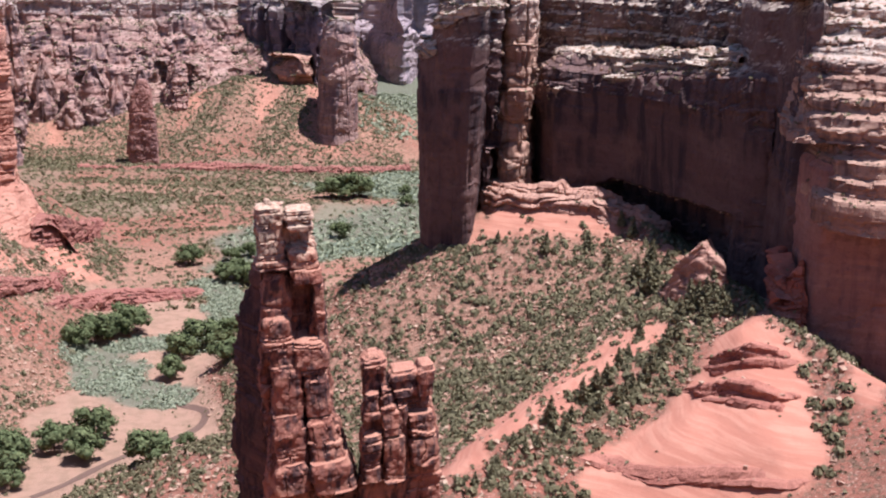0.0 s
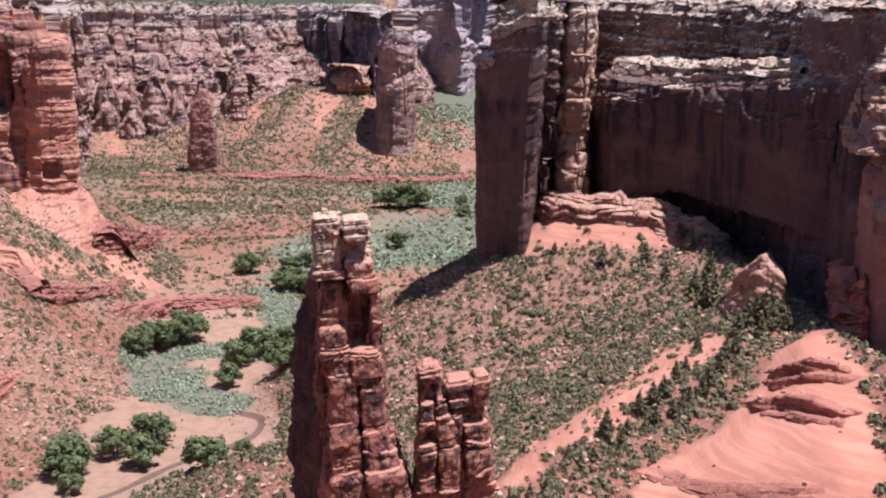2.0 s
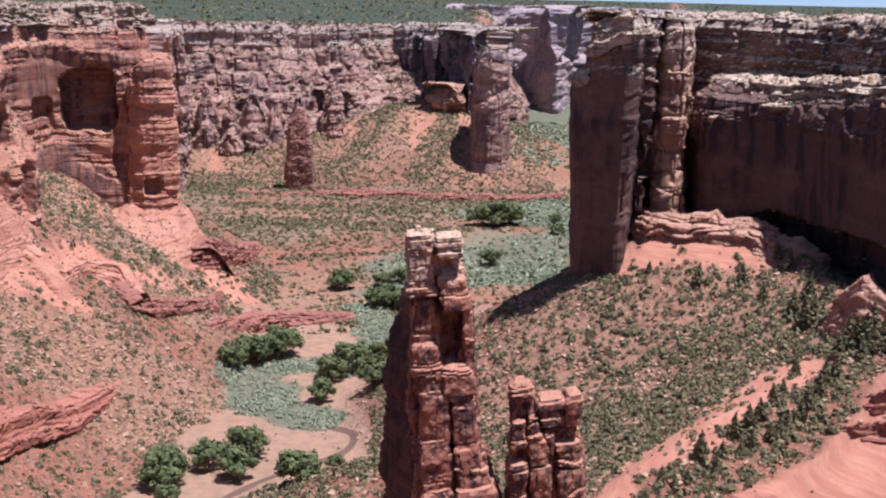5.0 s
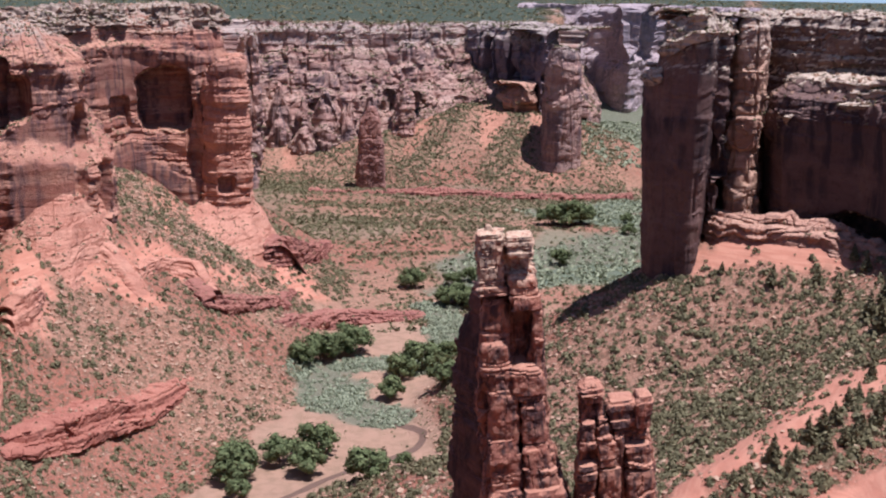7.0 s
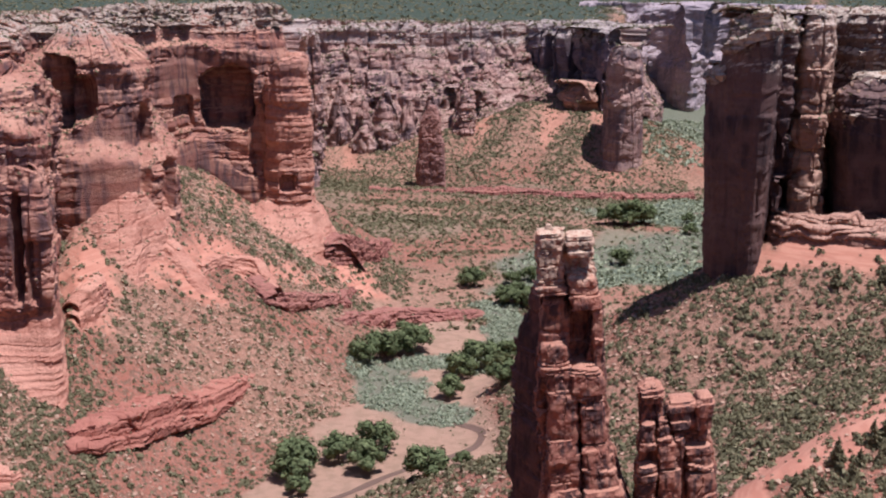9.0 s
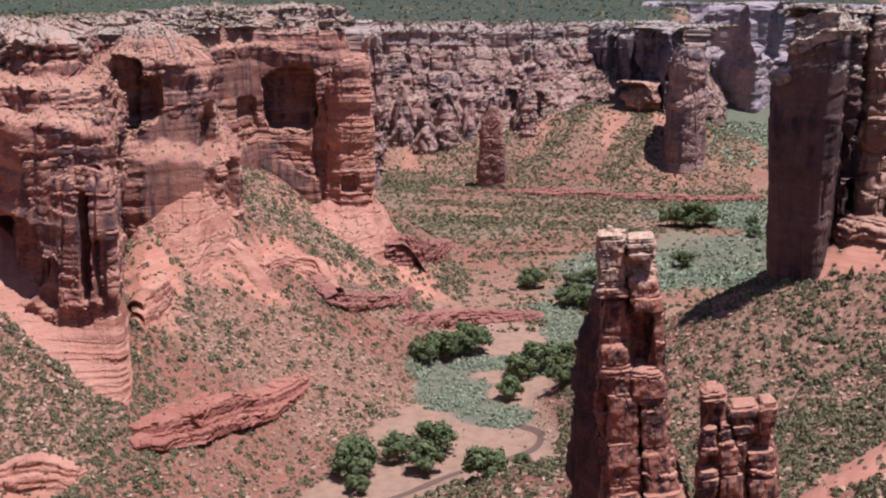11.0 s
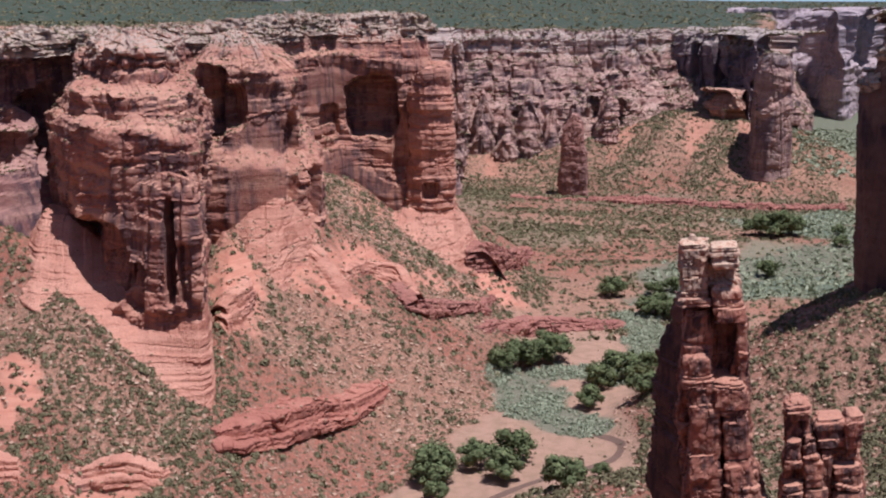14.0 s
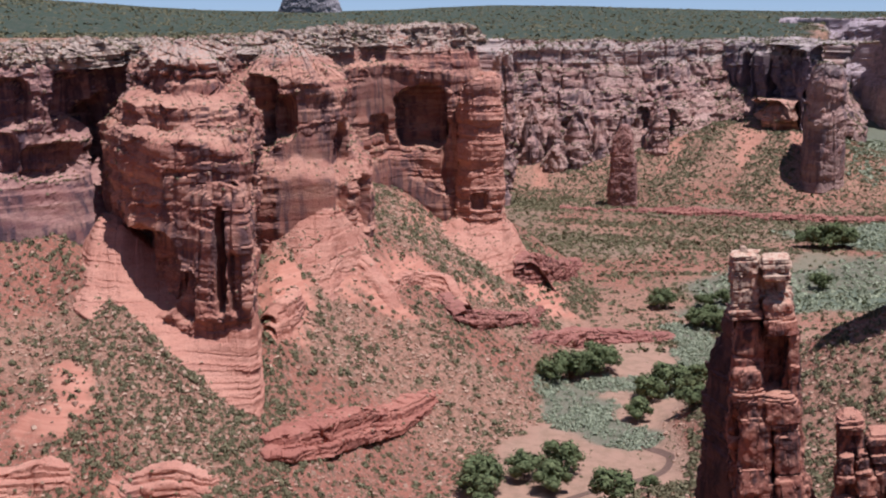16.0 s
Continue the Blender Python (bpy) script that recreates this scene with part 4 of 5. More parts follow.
# ---- spires ----
def column_mesh(name, rows, y0, deep, material, seed, step=0.55, relief=0.6, bed=4.0, boxy=3.2, skew=0.0, low=-99.0, cuts=()):
    """A free-standing rock column. rows: (height, left, right) across the view; deep: its half depth, around y0; cuts: (left, right, low, high, depth) of
    hollows in its front."""
    zs = np.array([r[0] for r in rows], float)[::-1]
    lo, hi = np.array([r[1] for r in rows], float)[::-1], np.array([r[2] for r in rows], float)[::-1]
    width = (hi - lo).max()
    na = int(2 * (width + 2 * deep) / step)
    z = np.linspace(max(low, zs[0]), zs[-1], int((zs[-1] - max(low, zs[0])) / step))
    if low > zs[0]:
        z = np.concatenate([np.linspace(zs[0], low, int((low - zs[0]) / (6 * step)), endpoint=False), z])
    a = np.linspace(0, 2 * np.pi, na, endpoint=False)
    A, Z = np.meshgrid(a, z, indexing="ij")
    L, R = np.interp(Z, zs, lo), np.interp(Z, zs, hi)
    c, s = np.cos(A), np.sin(A)
    k = (np.abs(c) ** boxy + np.abs(s) ** boxy) ** (-1 / boxy)
    half = (R - L) / 2
    dz = deep * (0.55 + 0.45 * half / half.max())
    S = A / (2 * np.pi) * 2 * (width + 2 * deep)
    proud, joint = blocks(S, Z, seed, bed, bed * 1.5)
    px, py = (L + R) / 2 + half * c * k, y0 + dz * s * k
    out = relief * (1.1 * proud - 1.1 * joint + 1.2 * fbm(px, py, Z, 4.0, 4, seed + 2) + 0.7 * fbm(px, py, Z, 1.7, 2, seed + 3) + 1.0 * fbm(px, py, Z, 14.0, 2, seed + 7))
    top = smooth(zs[-1] - 2.0, zs[-1], Z)
    shrink = 1 - 0.10 * top
    X = (L + R) / 2 + (half * k * shrink) * c + out * c
    Y = y0 + (dz * k * shrink) * s + out * s
    Y = Y + skew * (X - (L + R) / 2)
    for x0, x1, z0, z1, depth in cuts:
        q = (np.abs(2 * X - x0 - x1) / (x1 - x0)) ** 5 + (np.abs(2 * Z - z0 - z1) / (z1 - z0)) ** 5
        Y = Y + depth * (s < 0.1) * (1 - smooth(0.7, 1.2, q + 0.5 * fbm(X, Y, Z, 3.0, 2, seed + 13)))
    V = np.stack([X, Y, Z], -1)
    n, m = V.shape[:2]
    verts = V.reshape(-1, 3)
    faces = grid_faces(n, m, wrap=True)
    # closing cap: rings that shrink to the middle
    ring, idx = V[:, -1], np.arange(n) * m + m - 1
    base = len(verts)
    allv, allf, last = [verts], [faces], idx
    mid = ring.mean(0)
    for q, f in enumerate((0.75, 0.5, 0.25, 0.02)):
        r = mid + (ring - mid) * f
        r[:, 2] += 0.6 * (1 - f) + relief * 0.9 * fbm(r[:, 0], r[:, 1], r[:, 2], 3.0, 3, seed + 5)
        now = base + q * n + np.arange(n)
        allv.append(r)
        allf.append(np.stack([last, np.roll(last, -1), np.roll(now, -1), now], -1))
        last = now
    return mesh_of(name, np.vstack(allv), np.vstack(allf), material)


rock_spire = thing("rock_spire", "tall red sandstone spire of jointed columns with pale weathered top", "rock spire")
part("core", column_mesh("core", [(216.2, 13.8, 25.5), (212.5, 13.0, 26.7), (199.9, 13.2, 29.6), (189.0, 12.3, 31.2), (174.2, 11.7, 32.1), (162.9, 11.9, 32.9), (151.5, 13.8, 34.1), (143.9, 13.9, 37.9), (134.2, 14.0, 41.1), (126.3, 14.1, 43.2), (20, 6.1, 51.2)], 371.5, 9, SPIRE_ROCK, 31, 0.6, 1.1, 5.0, 7.0, 0.4, 116.0, cuts=[(16.8, 20.6, 192, 199, 4.0), (21.1, 27.2, 178, 198, 5.0), (11.0, 17.0, 191, 199, 3.5), (23.7, 29.1, 166, 175, 3.5), (9.0, 15.4, 144, 169, 5.0)]), rock_spire)
part("left_buttress", column_mesh("left_buttress", [(197.8, 10.3, 17.1), (186.7, 8.6, 18.0), (181.0, 6.5, 18.0), (171.6, 5.5, 18.2), (160.1, 4.5, 18.4), (122.9, 4.6, 19.7), (20, -3.4000000000000004, 27.7)], 380, 5, SPIRE_SHADE, 32, 0.65, 1.3, 6.0, 5.0, -1.9, 116.0), rock_spire)
part("block", column_mesh("block", [(218.9, 9.9, 18.6), (211.8, 9.8, 19.0), (206.6, 10.2, 19.3), (200.3, 9.9, 19.9)], 366, 6.5, SPIRE_ROCK, 33, 0.4, 0.8, 2.2, 7.0, 0.4), rock_spire)
part("block", column_mesh("block", [(218.2, 19.2, 26.8), (214.3, 18.9, 27.2), (211.7, 20.1, 27.2)], 367, 6, SPIRE_ROCK, 34, 0.4, 0.8, 2.2, 7.0, 0.4), rock_spire)
part("block", column_mesh("block", [(206.5, 19.2, 27.2), (200.8, 20.0, 29.5), (195.4, 21.9, 30.3)], 368, 6, SPIRE_ROCK, 35, 0.4, 0.8, 2.2, 7.0, 0.4), rock_spire)
part("block", column_mesh("block", [(198.5, 13.1, 20.3), (184.3, 12.6, 20.8)], 368.5, 6, SPIRE_ROCK, 36, 0.45, 0.75, 6.0, 5.0, 0.4), rock_spire)
part("block", column_mesh("block", [(185.5, 11.9, 20.8), (180.6, 11.5, 21.3), (175.2, 12.2, 22.1)], 365.5, 6.5, SPIRE_ROCK, 37, 0.4, 0.75, 4.0, 5.0, 0.4), rock_spire)
part("block", column_mesh("block", [(176.2, 15.0, 23.4), (172.6, 13.5, 23.9), (168.5, 15.1, 24.3)], 365, 6, SPIRE_ROCK, 38, 0.4, 0.75, 2.2, 5.0, 0.4), rock_spire)
part("block", column_mesh("block", [(177.6, 22.5, 30.2), (173.7, 22.2, 31.7), (166.3, 23.7, 32.3)], 367, 6, SPIRE_ROCK, 39, 0.4, 0.75, 3.0, 5.0, 0.4), rock_spire)
part("block", column_mesh("block", [(169.4, 14.4, 24.6), (153.3, 15.0, 25.2)], 364.5, 6.5, SPIRE_ROCK, 40, 0.45, 0.75, 9.0, 5.0, 0.4), rock_spire)
part("block", column_mesh("block", [(166.3, 25.1, 32.5), (153.2, 25.4, 33.7)], 367, 6, SPIRE_ROCK, 41, 0.45, 0.75, 6.0, 5.0, 0.4), rock_spire)
part("block", column_mesh("block", [(154.7, 15.6, 24.1), (148.8, 15.3, 26.3), (138.7, 16.3, 27.2)], 363, 6, SPIRE_ROCK, 42, 0.45, 0.75, 4.0, 5.0, 0.4), rock_spire)
part("block", column_mesh("block", [(152.4, 25.6, 33.5), (138.7, 27.0, 38.2)], 365, 6, SPIRE_ROCK, 43, 0.45, 0.75, 4.0, 5.0, 0.4), rock_spire)
part("block", column_mesh("block", [(139.2, 15.7, 26.4), (129.9, 15.5, 28.7)], 361.5, 6.5, SPIRE_ROCK, 44, 0.45, 0.75, 4.0, 5.0, 0.4), rock_spire)
part("block", column_mesh("block", [(138.9, 27.2, 39.1), (128.8, 28.5, 42.3)], 363.5, 6.5, SPIRE_ROCK, 45, 0.45, 0.75, 4.0, 5.0, 0.4), rock_spire)
part("block", column_mesh("block", [(196.7, 27.6, 30.9), (182.0, 28.6, 31.8), (174.6, 29.1, 32.1)], 370, 5, SPIRE_ROCK, 46, 0.45, 0.75, 7.0, 5.0, 0.4), rock_spire)
part("cap_boulder", column_mesh("cap_boulder", [(220.8, 12.7, 14.6), (219.6, 12.2, 15.3), (218.2, 12.4, 15.2)], 366, 1.7, SPIRE_ROCK, 47, 0.3, 0.25, 3.0, 2.6), rock_spire)
small_spire = thing("rock_spire", "lower twin-topped red sandstone spire beside the tall one", "rock spire")
part("left_column", column_mesh("left_column", [(168.0, 44.6, 51.0), (163.8, 44.2, 51.9), (158.1, 44.7, 52.8), (154.2, 45.0, 54.4), (150.4, 44.6, 56.0), (142.6, 44.1, 58.2), (132.8, 43.8, 60.0), (126.4, 43.6, 61.0), (20, 35.6, 69.0)], 374, 8, SPIRE_ROCK, 51, 0.55, 0.8, 4.0, 6.0, 0.4, 116.0), small_spire)
part("right_column", column_mesh("right_column", [(161.3, 54.1, 66.8), (152.3, 55.2, 68.1), (140.5, 56.7, 69.9), (130.5, 57.8, 71.1), (124.0, 58.4, 72.0), (20, 50.4, 80.0)], 379, 9, SPIRE_ROCK, 52, 0.55, 0.8, 4.5, 6.0, 0.4, 116.0), small_spire)
part("head_block", column_mesh("head_block", [(170.4, 44.9, 49.6), (168.7, 43.7, 51.3), (164.5, 44.0, 51.6)], 372, 5.5, SPIRE_ROCK, 53, 0.35, 0.7, 2.0, 6.0, 0.4), small_spire)
part("block", column_mesh("block", [(158.5, 44.3, 48.5), (150.2, 43.8, 49.5)], 368.5, 5, SPIRE_ROCK, 54, 0.35, 0.75, 3.0, 5.0, 0.4), small_spire)
part("block", column_mesh("block", [(159.3, 49.3, 52.9), (152.0, 49.5, 55.7), (144.3, 50.1, 57.1)], 369.5, 5, SPIRE_ROCK, 55, 0.4, 0.75, 4.0, 5.0, 0.4), small_spire)
part("block", column_mesh("block", [(164.5, 53.3, 62.0), (160.9, 52.5, 63.1), (156.1, 54.0, 64.2)], 374, 5.5, SPIRE_ROCK, 56, 0.35, 0.6, 2.4, 7.0, 0.4), small_spire)
part("block", column_mesh("block", [(165.7, 62.7, 67.3), (163.0, 61.6, 67.2), (155.7, 62.5, 67.1)], 375, 5.5, SPIRE_ROCK, 57, 0.35, 0.6, 2.4, 7.0, 0.4), small_spire)
part("block", column_mesh("block", [(145.2, 43.7, 50.2), (139.4, 43.1, 50.0), (129.7, 43.4, 50.0)], 367.5, 5.5, SPIRE_ROCK, 58, 0.4, 0.75, 4.0, 5.0, 0.4), small_spire)
part("block", column_mesh("block", [(150.0, 58.6, 67.9), (142.6, 59.6, 68.5)], 373.5, 6, SPIRE_ROCK, 59, 0.4, 0.75, 5.0, 5.0, 0.4), small_spire)
part("block", column_mesh("block", [(141.6, 59.5, 68.9), (133.0, 60.2, 70.0)], 373, 6, SPIRE_ROCK, 60, 0.4, 0.75, 5.0, 5.0, 0.4), small_spire)
part("block", column_mesh("block", [(154.7, 54.9, 58.3), (131.3, 56.9, 60.2)], 372.5, 5, SPIRE_ROCK, 61, 0.4, 0.75, 5.0, 5.0, 0.4), small_spire)
part("block", column_mesh("block", [(143.3, 50.5, 57.8), (128.6, 50.9, 59.4)], 369, 5, SPIRE_ROCK, 62, 0.4, 0.75, 4.0, 5.0, 0.4), small_spire)


# the lone spire across the canyon
far_spire = thing("rock_spire", "distant slender dark red rock spire on a talus cone", "rock spire")
part("shaft", column_mesh("shaft", [(121, -115, -105), (108, -121, -101), (99, -126, -98), (78, -129, -96), (61, -129, -92), (30, -131, -90), (-3, -132, -87), (-20, -136, -82)], 1827, 18, WALL_ROCK, 61, 1.1, 1.4, 16.0, 4.5), far_spire)


# ---- low benches and outcrops of bare rock ----
def bench(rows, label, seed, relief=0.9, cap=24.0, bed=2.4, lean=4.0, profile=(), stairs=3, back=6.0, rough=1.0, rock=None, strata=0.7, long=1.6):
    """An outcrop of two stacked ledges that die out at both ends and run into the slope behind."""
    ob = thing("rock_outcrop", label, "rock outcrop")
    rock = rock or BENCH_ROCK
    n = len(rows)
    fade = [min(1.0, 0.25 + 1.5 * min(i, n - 1 - i) / (n - 1)) for i in range(n)]
    low = [(b, r, f, f + (t - f) * 0.6 * q) for (b, r, f, t), q in zip(rows, fade)]
    high = [(b, r + back, f + (t - f) * 0.4 * q, f + (t - f) * q) for (b, r, f, t), q in zip(rows, fade)]
    part("lower_ledge", cliff_mesh("lower_ledge", low, rock, 0.9, 0.5, seed, lean, relief, back + 5.0, 3.0, bed, crack=0.8, stairs=stairs, bsize=22.0, round_top=0.5, bury=10.0, profile=profile, plants=0.5, rough=rough, strata=strata, long=long), ob)
    part("upper_ledge", cliff_mesh("upper_ledge", high, rock, 0.9, 0.5, seed + 200, lean, relief, cap, 3.0, bed, crack=0.8, stairs=stairs, bsize=22.0, round_top=0.5, bury=6.0, plants=0.5, merge=True, rough=rough, strata=strata, long=long), ob)
    return ob


bench([(-20.94, 670, 41, 68), (-20.55, 663, 35, 62), (-19.19, 664, 31, 58), (-16.98, 697, 21, 48), (-15.31, 730, 16, 44), (-13.64, 762, 11, 38), (-12.26, 801, 15, 42), (-11.7, 820, 21, 48)], "layered red sandstone ledge with undercut front on the slope", 71, relief=0.8, bed=3.6, rough=0.6, stairs=2, cap=34.0, back=11.0, profile=[(0, 7), (0.32, 7), (0.5, 0), (1, 0)])
bench([(-12.25, 925, 66, 87), (-11.43, 900, 53, 74), (-10.07, 915, 42, 63), (-8.71, 954, 33, 54), (-7.36, 1015, 21, 42), (-7.1, 1087, 18, 39)], "dark red rock outcrop with a shadowed overhang", 72, profile=[(0, 10), (0.5, 10), (0.68, 0), (1, 0)], rock=MAROON_ROCK)
bench([(-9.25, 915, 33, 47), (-7.34, 957, 19, 33), (-4.91, 1041, -1, 13), (-2.77, 1056, -1, 13), (-0.66, 1068, -2, 12)], "low broken ledge of dark red rock beside wash", 73, rock=MAROON_ROCK)
bench([(-34.23, 678, 39, 58), (-32.84, 667, 30, 49), (-31.12, 654, 30, 49), (-29.58, 654, 33, 52), (-29.27, 666, 41, 60)], "layered pink slickrock hump on the slope", 74, relief=0.5, rough=0.3, bed=3.0, rock=PINK_ROCK)
bench([(-28.28, 657, 36, 55), (-27.3, 643, 28, 47), (-25.2, 639, 26, 45), (-23.05, 636, 26, 45), (-22.2, 651, 32, 51)], "layered pink slickrock ledge on the slope", 75, relief=0.5, rough=0.3, bed=3.0, rock=PINK_ROCK)
bench([(-6.4, 1785, -2, 14), (-3.89, 1760, -3, 11), (-2.2, 1768, -3, 8), (-0.69, 1745, -3, 11), (1.4, 1758, -3, 7), (3.05, 1738, -2, 14), (5.71, 1742, -1, 17), (8.86, 1775, 0, 20)], "long low red ledge below the far slopes", 76, relief=1.5, rock=MAROON_ROCK)
bench([(-8.88, 1128, 52, 83), (-8.47, 1105, 40, 71), (-7.12, 1129, 32, 63), (-5.78, 1191, 22, 53), (-5.26, 1383, -1, 30)], "rounded lumpy dark red outcrop above the flats", 77, cap=44.0, rock=MAROON_ROCK)
bench([(25.65, 628, 147, 193), (26.14, 606, 115, 161), (27.14, 600, 113, 159), (27.73, 600, 118, 164), (27.65, 628, 134, 180)], "rounded sandstone pinnacle leaning against the cliff foot", 78, cap=10.0)
bench([(20.9, 672, 109, 148), (21.11, 648, 112, 151), (22.51, 636, 116, 155), (24.05, 634, 120, 159), (24.39, 655, 121, 160)], "rounded tan sandstone hump at the head of the slope", 86, relief=0.8, bed=5.0, rough=0.7, cap=34.0, rock=SHELF_ROCK)
bench([(12.19, 850, 140, 161), (12.74, 826, 138, 159), (15.17, 815, 132, 153), (17.32, 806, 129, 150), (19.2, 794, 127, 148), (20.55, 778, 124, 145), (21.17, 790, 128, 149)], "lumpy pink sandstone shelf under the cliff", 79, relief=1.3, bed=6.0, rough=1.3, back=10.0, rock=SHELF_ROCK, strata=0.25, long=0.8, stairs=2, cap=16.0)
bench([(-14.95, 903, 84, 101), (-14.14, 901, 77, 94), (-13.06, 928, 75, 92), (-12.11, 942, 67, 84), (-11.16, 918, 55, 72), (-10.62, 936, 50, 67)], "curved pink sandstone rib standing out of the slope", 82, cap=18.0, relief=0.5, rough=0.4, rock=PINK_ROCK)
bench([(-20.11, 787, 76, 100), (-19.8, 784, 72, 96), (-19.04, 796, 72, 96), (-18.47, 829, 80, 104), (-18.58, 852, 90, 114)], "pale pink sandstone knob beside the promontory", 83, cap=22.0, relief=0.5, rough=0.4, rock=PINK_ROCK)
bench([(-17.86, 921, 115, 127), (-16.81, 916, 105, 117), (-15.75, 901, 91, 103), (-14.69, 882, 71, 83), (-14.15, 874, 62, 74)], "thin pink rock rib running down the slope", 85, cap=14.0, relief=0.5, rough=0.4, rock=PINK_ROCK)
bench([(22.2, 552, 98, 115), (23.0, 534, 101, 119), (24.4, 522, 103, 120), (25.6, 515, 104, 122), (27.0, 512, 107, 125), (28.3, 520, 111, 128)], "stepped dome of thin red sandstone beds on the slope", 80, relief=0.5, bed=2.0, cap=16.0, rough=0.4, lean=1.5, stairs=2, back=7.0)
bench([(22.9, 574, 107, 120), (23.8, 556, 110, 126), (25.2, 545, 114, 129), (26.6, 540, 118, 133), (27.7, 546, 122, 135)], "thin upper beds of the stepped red sandstone dome", 88, relief=0.45, bed=1.8, cap=14.0, rough=0.4, lean=1.5, stairs=2, back=7.0)
bench([(17.2, 505, 83, 92), (18.63, 499, 80, 89), (21.18, 486, 79, 89), (25.24, 474, 88, 98), (27.83, 471, 93, 103), (29.33, 476, 96, 106)], "broad pink slickrock slab with an undercut rim", 81, relief=0.25, bed=1.6, cap=30.0, rough=0.2, profile=[(0, 3), (0.4, 3), (0.6, 0), (1, 0)])

# ---- plants and stones ----
def leaf_tuft(n, seed, squash=0.8, size=0.5, dome=True):
    """Triangles of leaves over a ragged clump of radius 1 that stands on the ground, (n, 3, 3)."""
    g = np.random.default_rng(seed)
    p = g.normal(size=(n, 3))
    p /= np.linalg.norm(p, axis=1)[:, None]
    if dome:
        p[:, 2] = np.abs(p[:, 2])
    a = np.cross(p, g.normal(size=(n, 3)))
    a /= np.linalg.norm(a, axis=1)[:, None]
    b = np.cross(p, a)
    q = p * (0.55 + 0.4 * g.random((n, 1))) * (1 + 0.22 * np.sin(3 * np.arctan2(p[:, 1:2], p[:, :1]) + seed))
    t = []
    for w in (0, 2.09, 4.19):
        e = w + 0.8 * g.random((n, 1))
        t.append(q + size * (0.7 + 0.6 * g.random((n, 1))) * (a * np.cos(e) + b * np.sin(e)) + 0.25 * size * g.normal(size=(n, 3)))
    out = np.stack(t, 1)
    out[..., 2] *= squash if dome else 1.0
    return out


def strewn(name, x, y, z, size, protos, material, label, category, seed, tall=None):
    """Many small clumps in one mesh."""
    g = np.random.default_rng(seed)
    n = len(x)
    spin = g.random(n) * 6.283
    kind = g.integers(0, len(protos), n)
    P = np.stack(protos)[kind]
    c, s = np.cos(spin)[:, None, None], np.sin(spin)[:, None, None]
    k = size[:, None, None]
    up = k if tall is None else tall[:, None, None]
    V = np.stack([(P[..., 0] * c - P[..., 1] * s) * k + x[:, None, None], (P[..., 0] * s + P[..., 1] * c) * k + y[:, None, None], P[..., 2] * up + z[:, None, None]], -1)
    v = V.reshape(-1, 3)
    return tagged(new(name, mesh_of(name, v, np.arange(len(v)).reshape(-1, 3), material)), label, category, kind="stuff")


def scatter(n, b0, b1, r0, r1, seed):
    g = np.random.default_rng(seed)
    b, r = np.radians(b0 + (b1 - b0) * g.random(n)), np.sqrt(r0 ** 2 + (r1 ** 2 - r0 ** 2) * g.random(n))
    return r * np.sin(b), r * np.cos(b), g.random(n), g


JUNIPER = leaf_material("juniper_foliage", (0.118, 0.104, 0.05), (0.24, 0.208, 0.108))
SCRUB = leaf_material("scrub_foliage", (0.13, 0.11, 0.055), (0.235, 0.19, 0.10))
SAGE = leaf_material("sage_foliage", (0.18, 0.205, 0.12), (0.38, 0.395, 0.25))
COTTON = leaf_material("cottonwood_foliage", (0.082, 0.102, 0.04), (0.165, 0.188, 0.076))
BARK = plain_rock("bark", (0.14, 0.10, 0.07), (0.2, 0.15, 0.11))
STONE = plain_rock("talus_stone", (0.36, 0.175, 0.108), (0.56, 0.39, 0.25))
TUFTS = [leaf_tuft(28, 100 + i, 1.25, 0.44) for i in range(12)]
SAGE_TUFTS = [leaf_tuft(30, 300 + i, 1.1, 0.34) for i in range(12)]
THIN = [leaf_tuft(6, 200 + i, 0.9, 0.95) for i in range(12)]


def grow(name, n, region, size, protos, material, label, category, seed, keep):
    """Strew n tries over a region (bearings, distances) and keep those that keep(x, y, z) allows."""
    x, y, u, g = scatter(n, *region, seed)
    z = ground_z(x, y)
    ok = u < keep(x, y, z)
    x, y, z = x[ok], y[ok], z[ok]
    k = size[0] + (size[1] - size[0]) * g.random(len(x)) ** 2
    return strewn(name, x, y, z - 0.15 * k, k, protos, material, label, category, seed + 1)


def open_slope(x, y, z):
    return (on_mesa(x, y) < -4) & ((z > 5) | ((toe(x, y) > 0.5) & (x < 0)))


def patch(x, y, size, seed):
    return smooth(-0.25, 0.3, fbm(x, y, 0 * x, size, 3, seed))


def belts(x, y):
    """Rows of dense bushes across the far flats, from 0 to 1."""
    out = 0 * x
    for line, wide in BELTS:
        d, _ = nearest(x, y, line)
        out = np.maximum(out, 1 - smooth(0.5 * wide, 1.4 * wide, d + wide * 0.9 * fbm(x, y, 0 * x, 60.0, 3, 91)))
    return out


def tree_belt(x, y):
    d, _ = nearest(x, y, TREE_BELT)
    return 1 - smooth(8.0, 18.0, d)


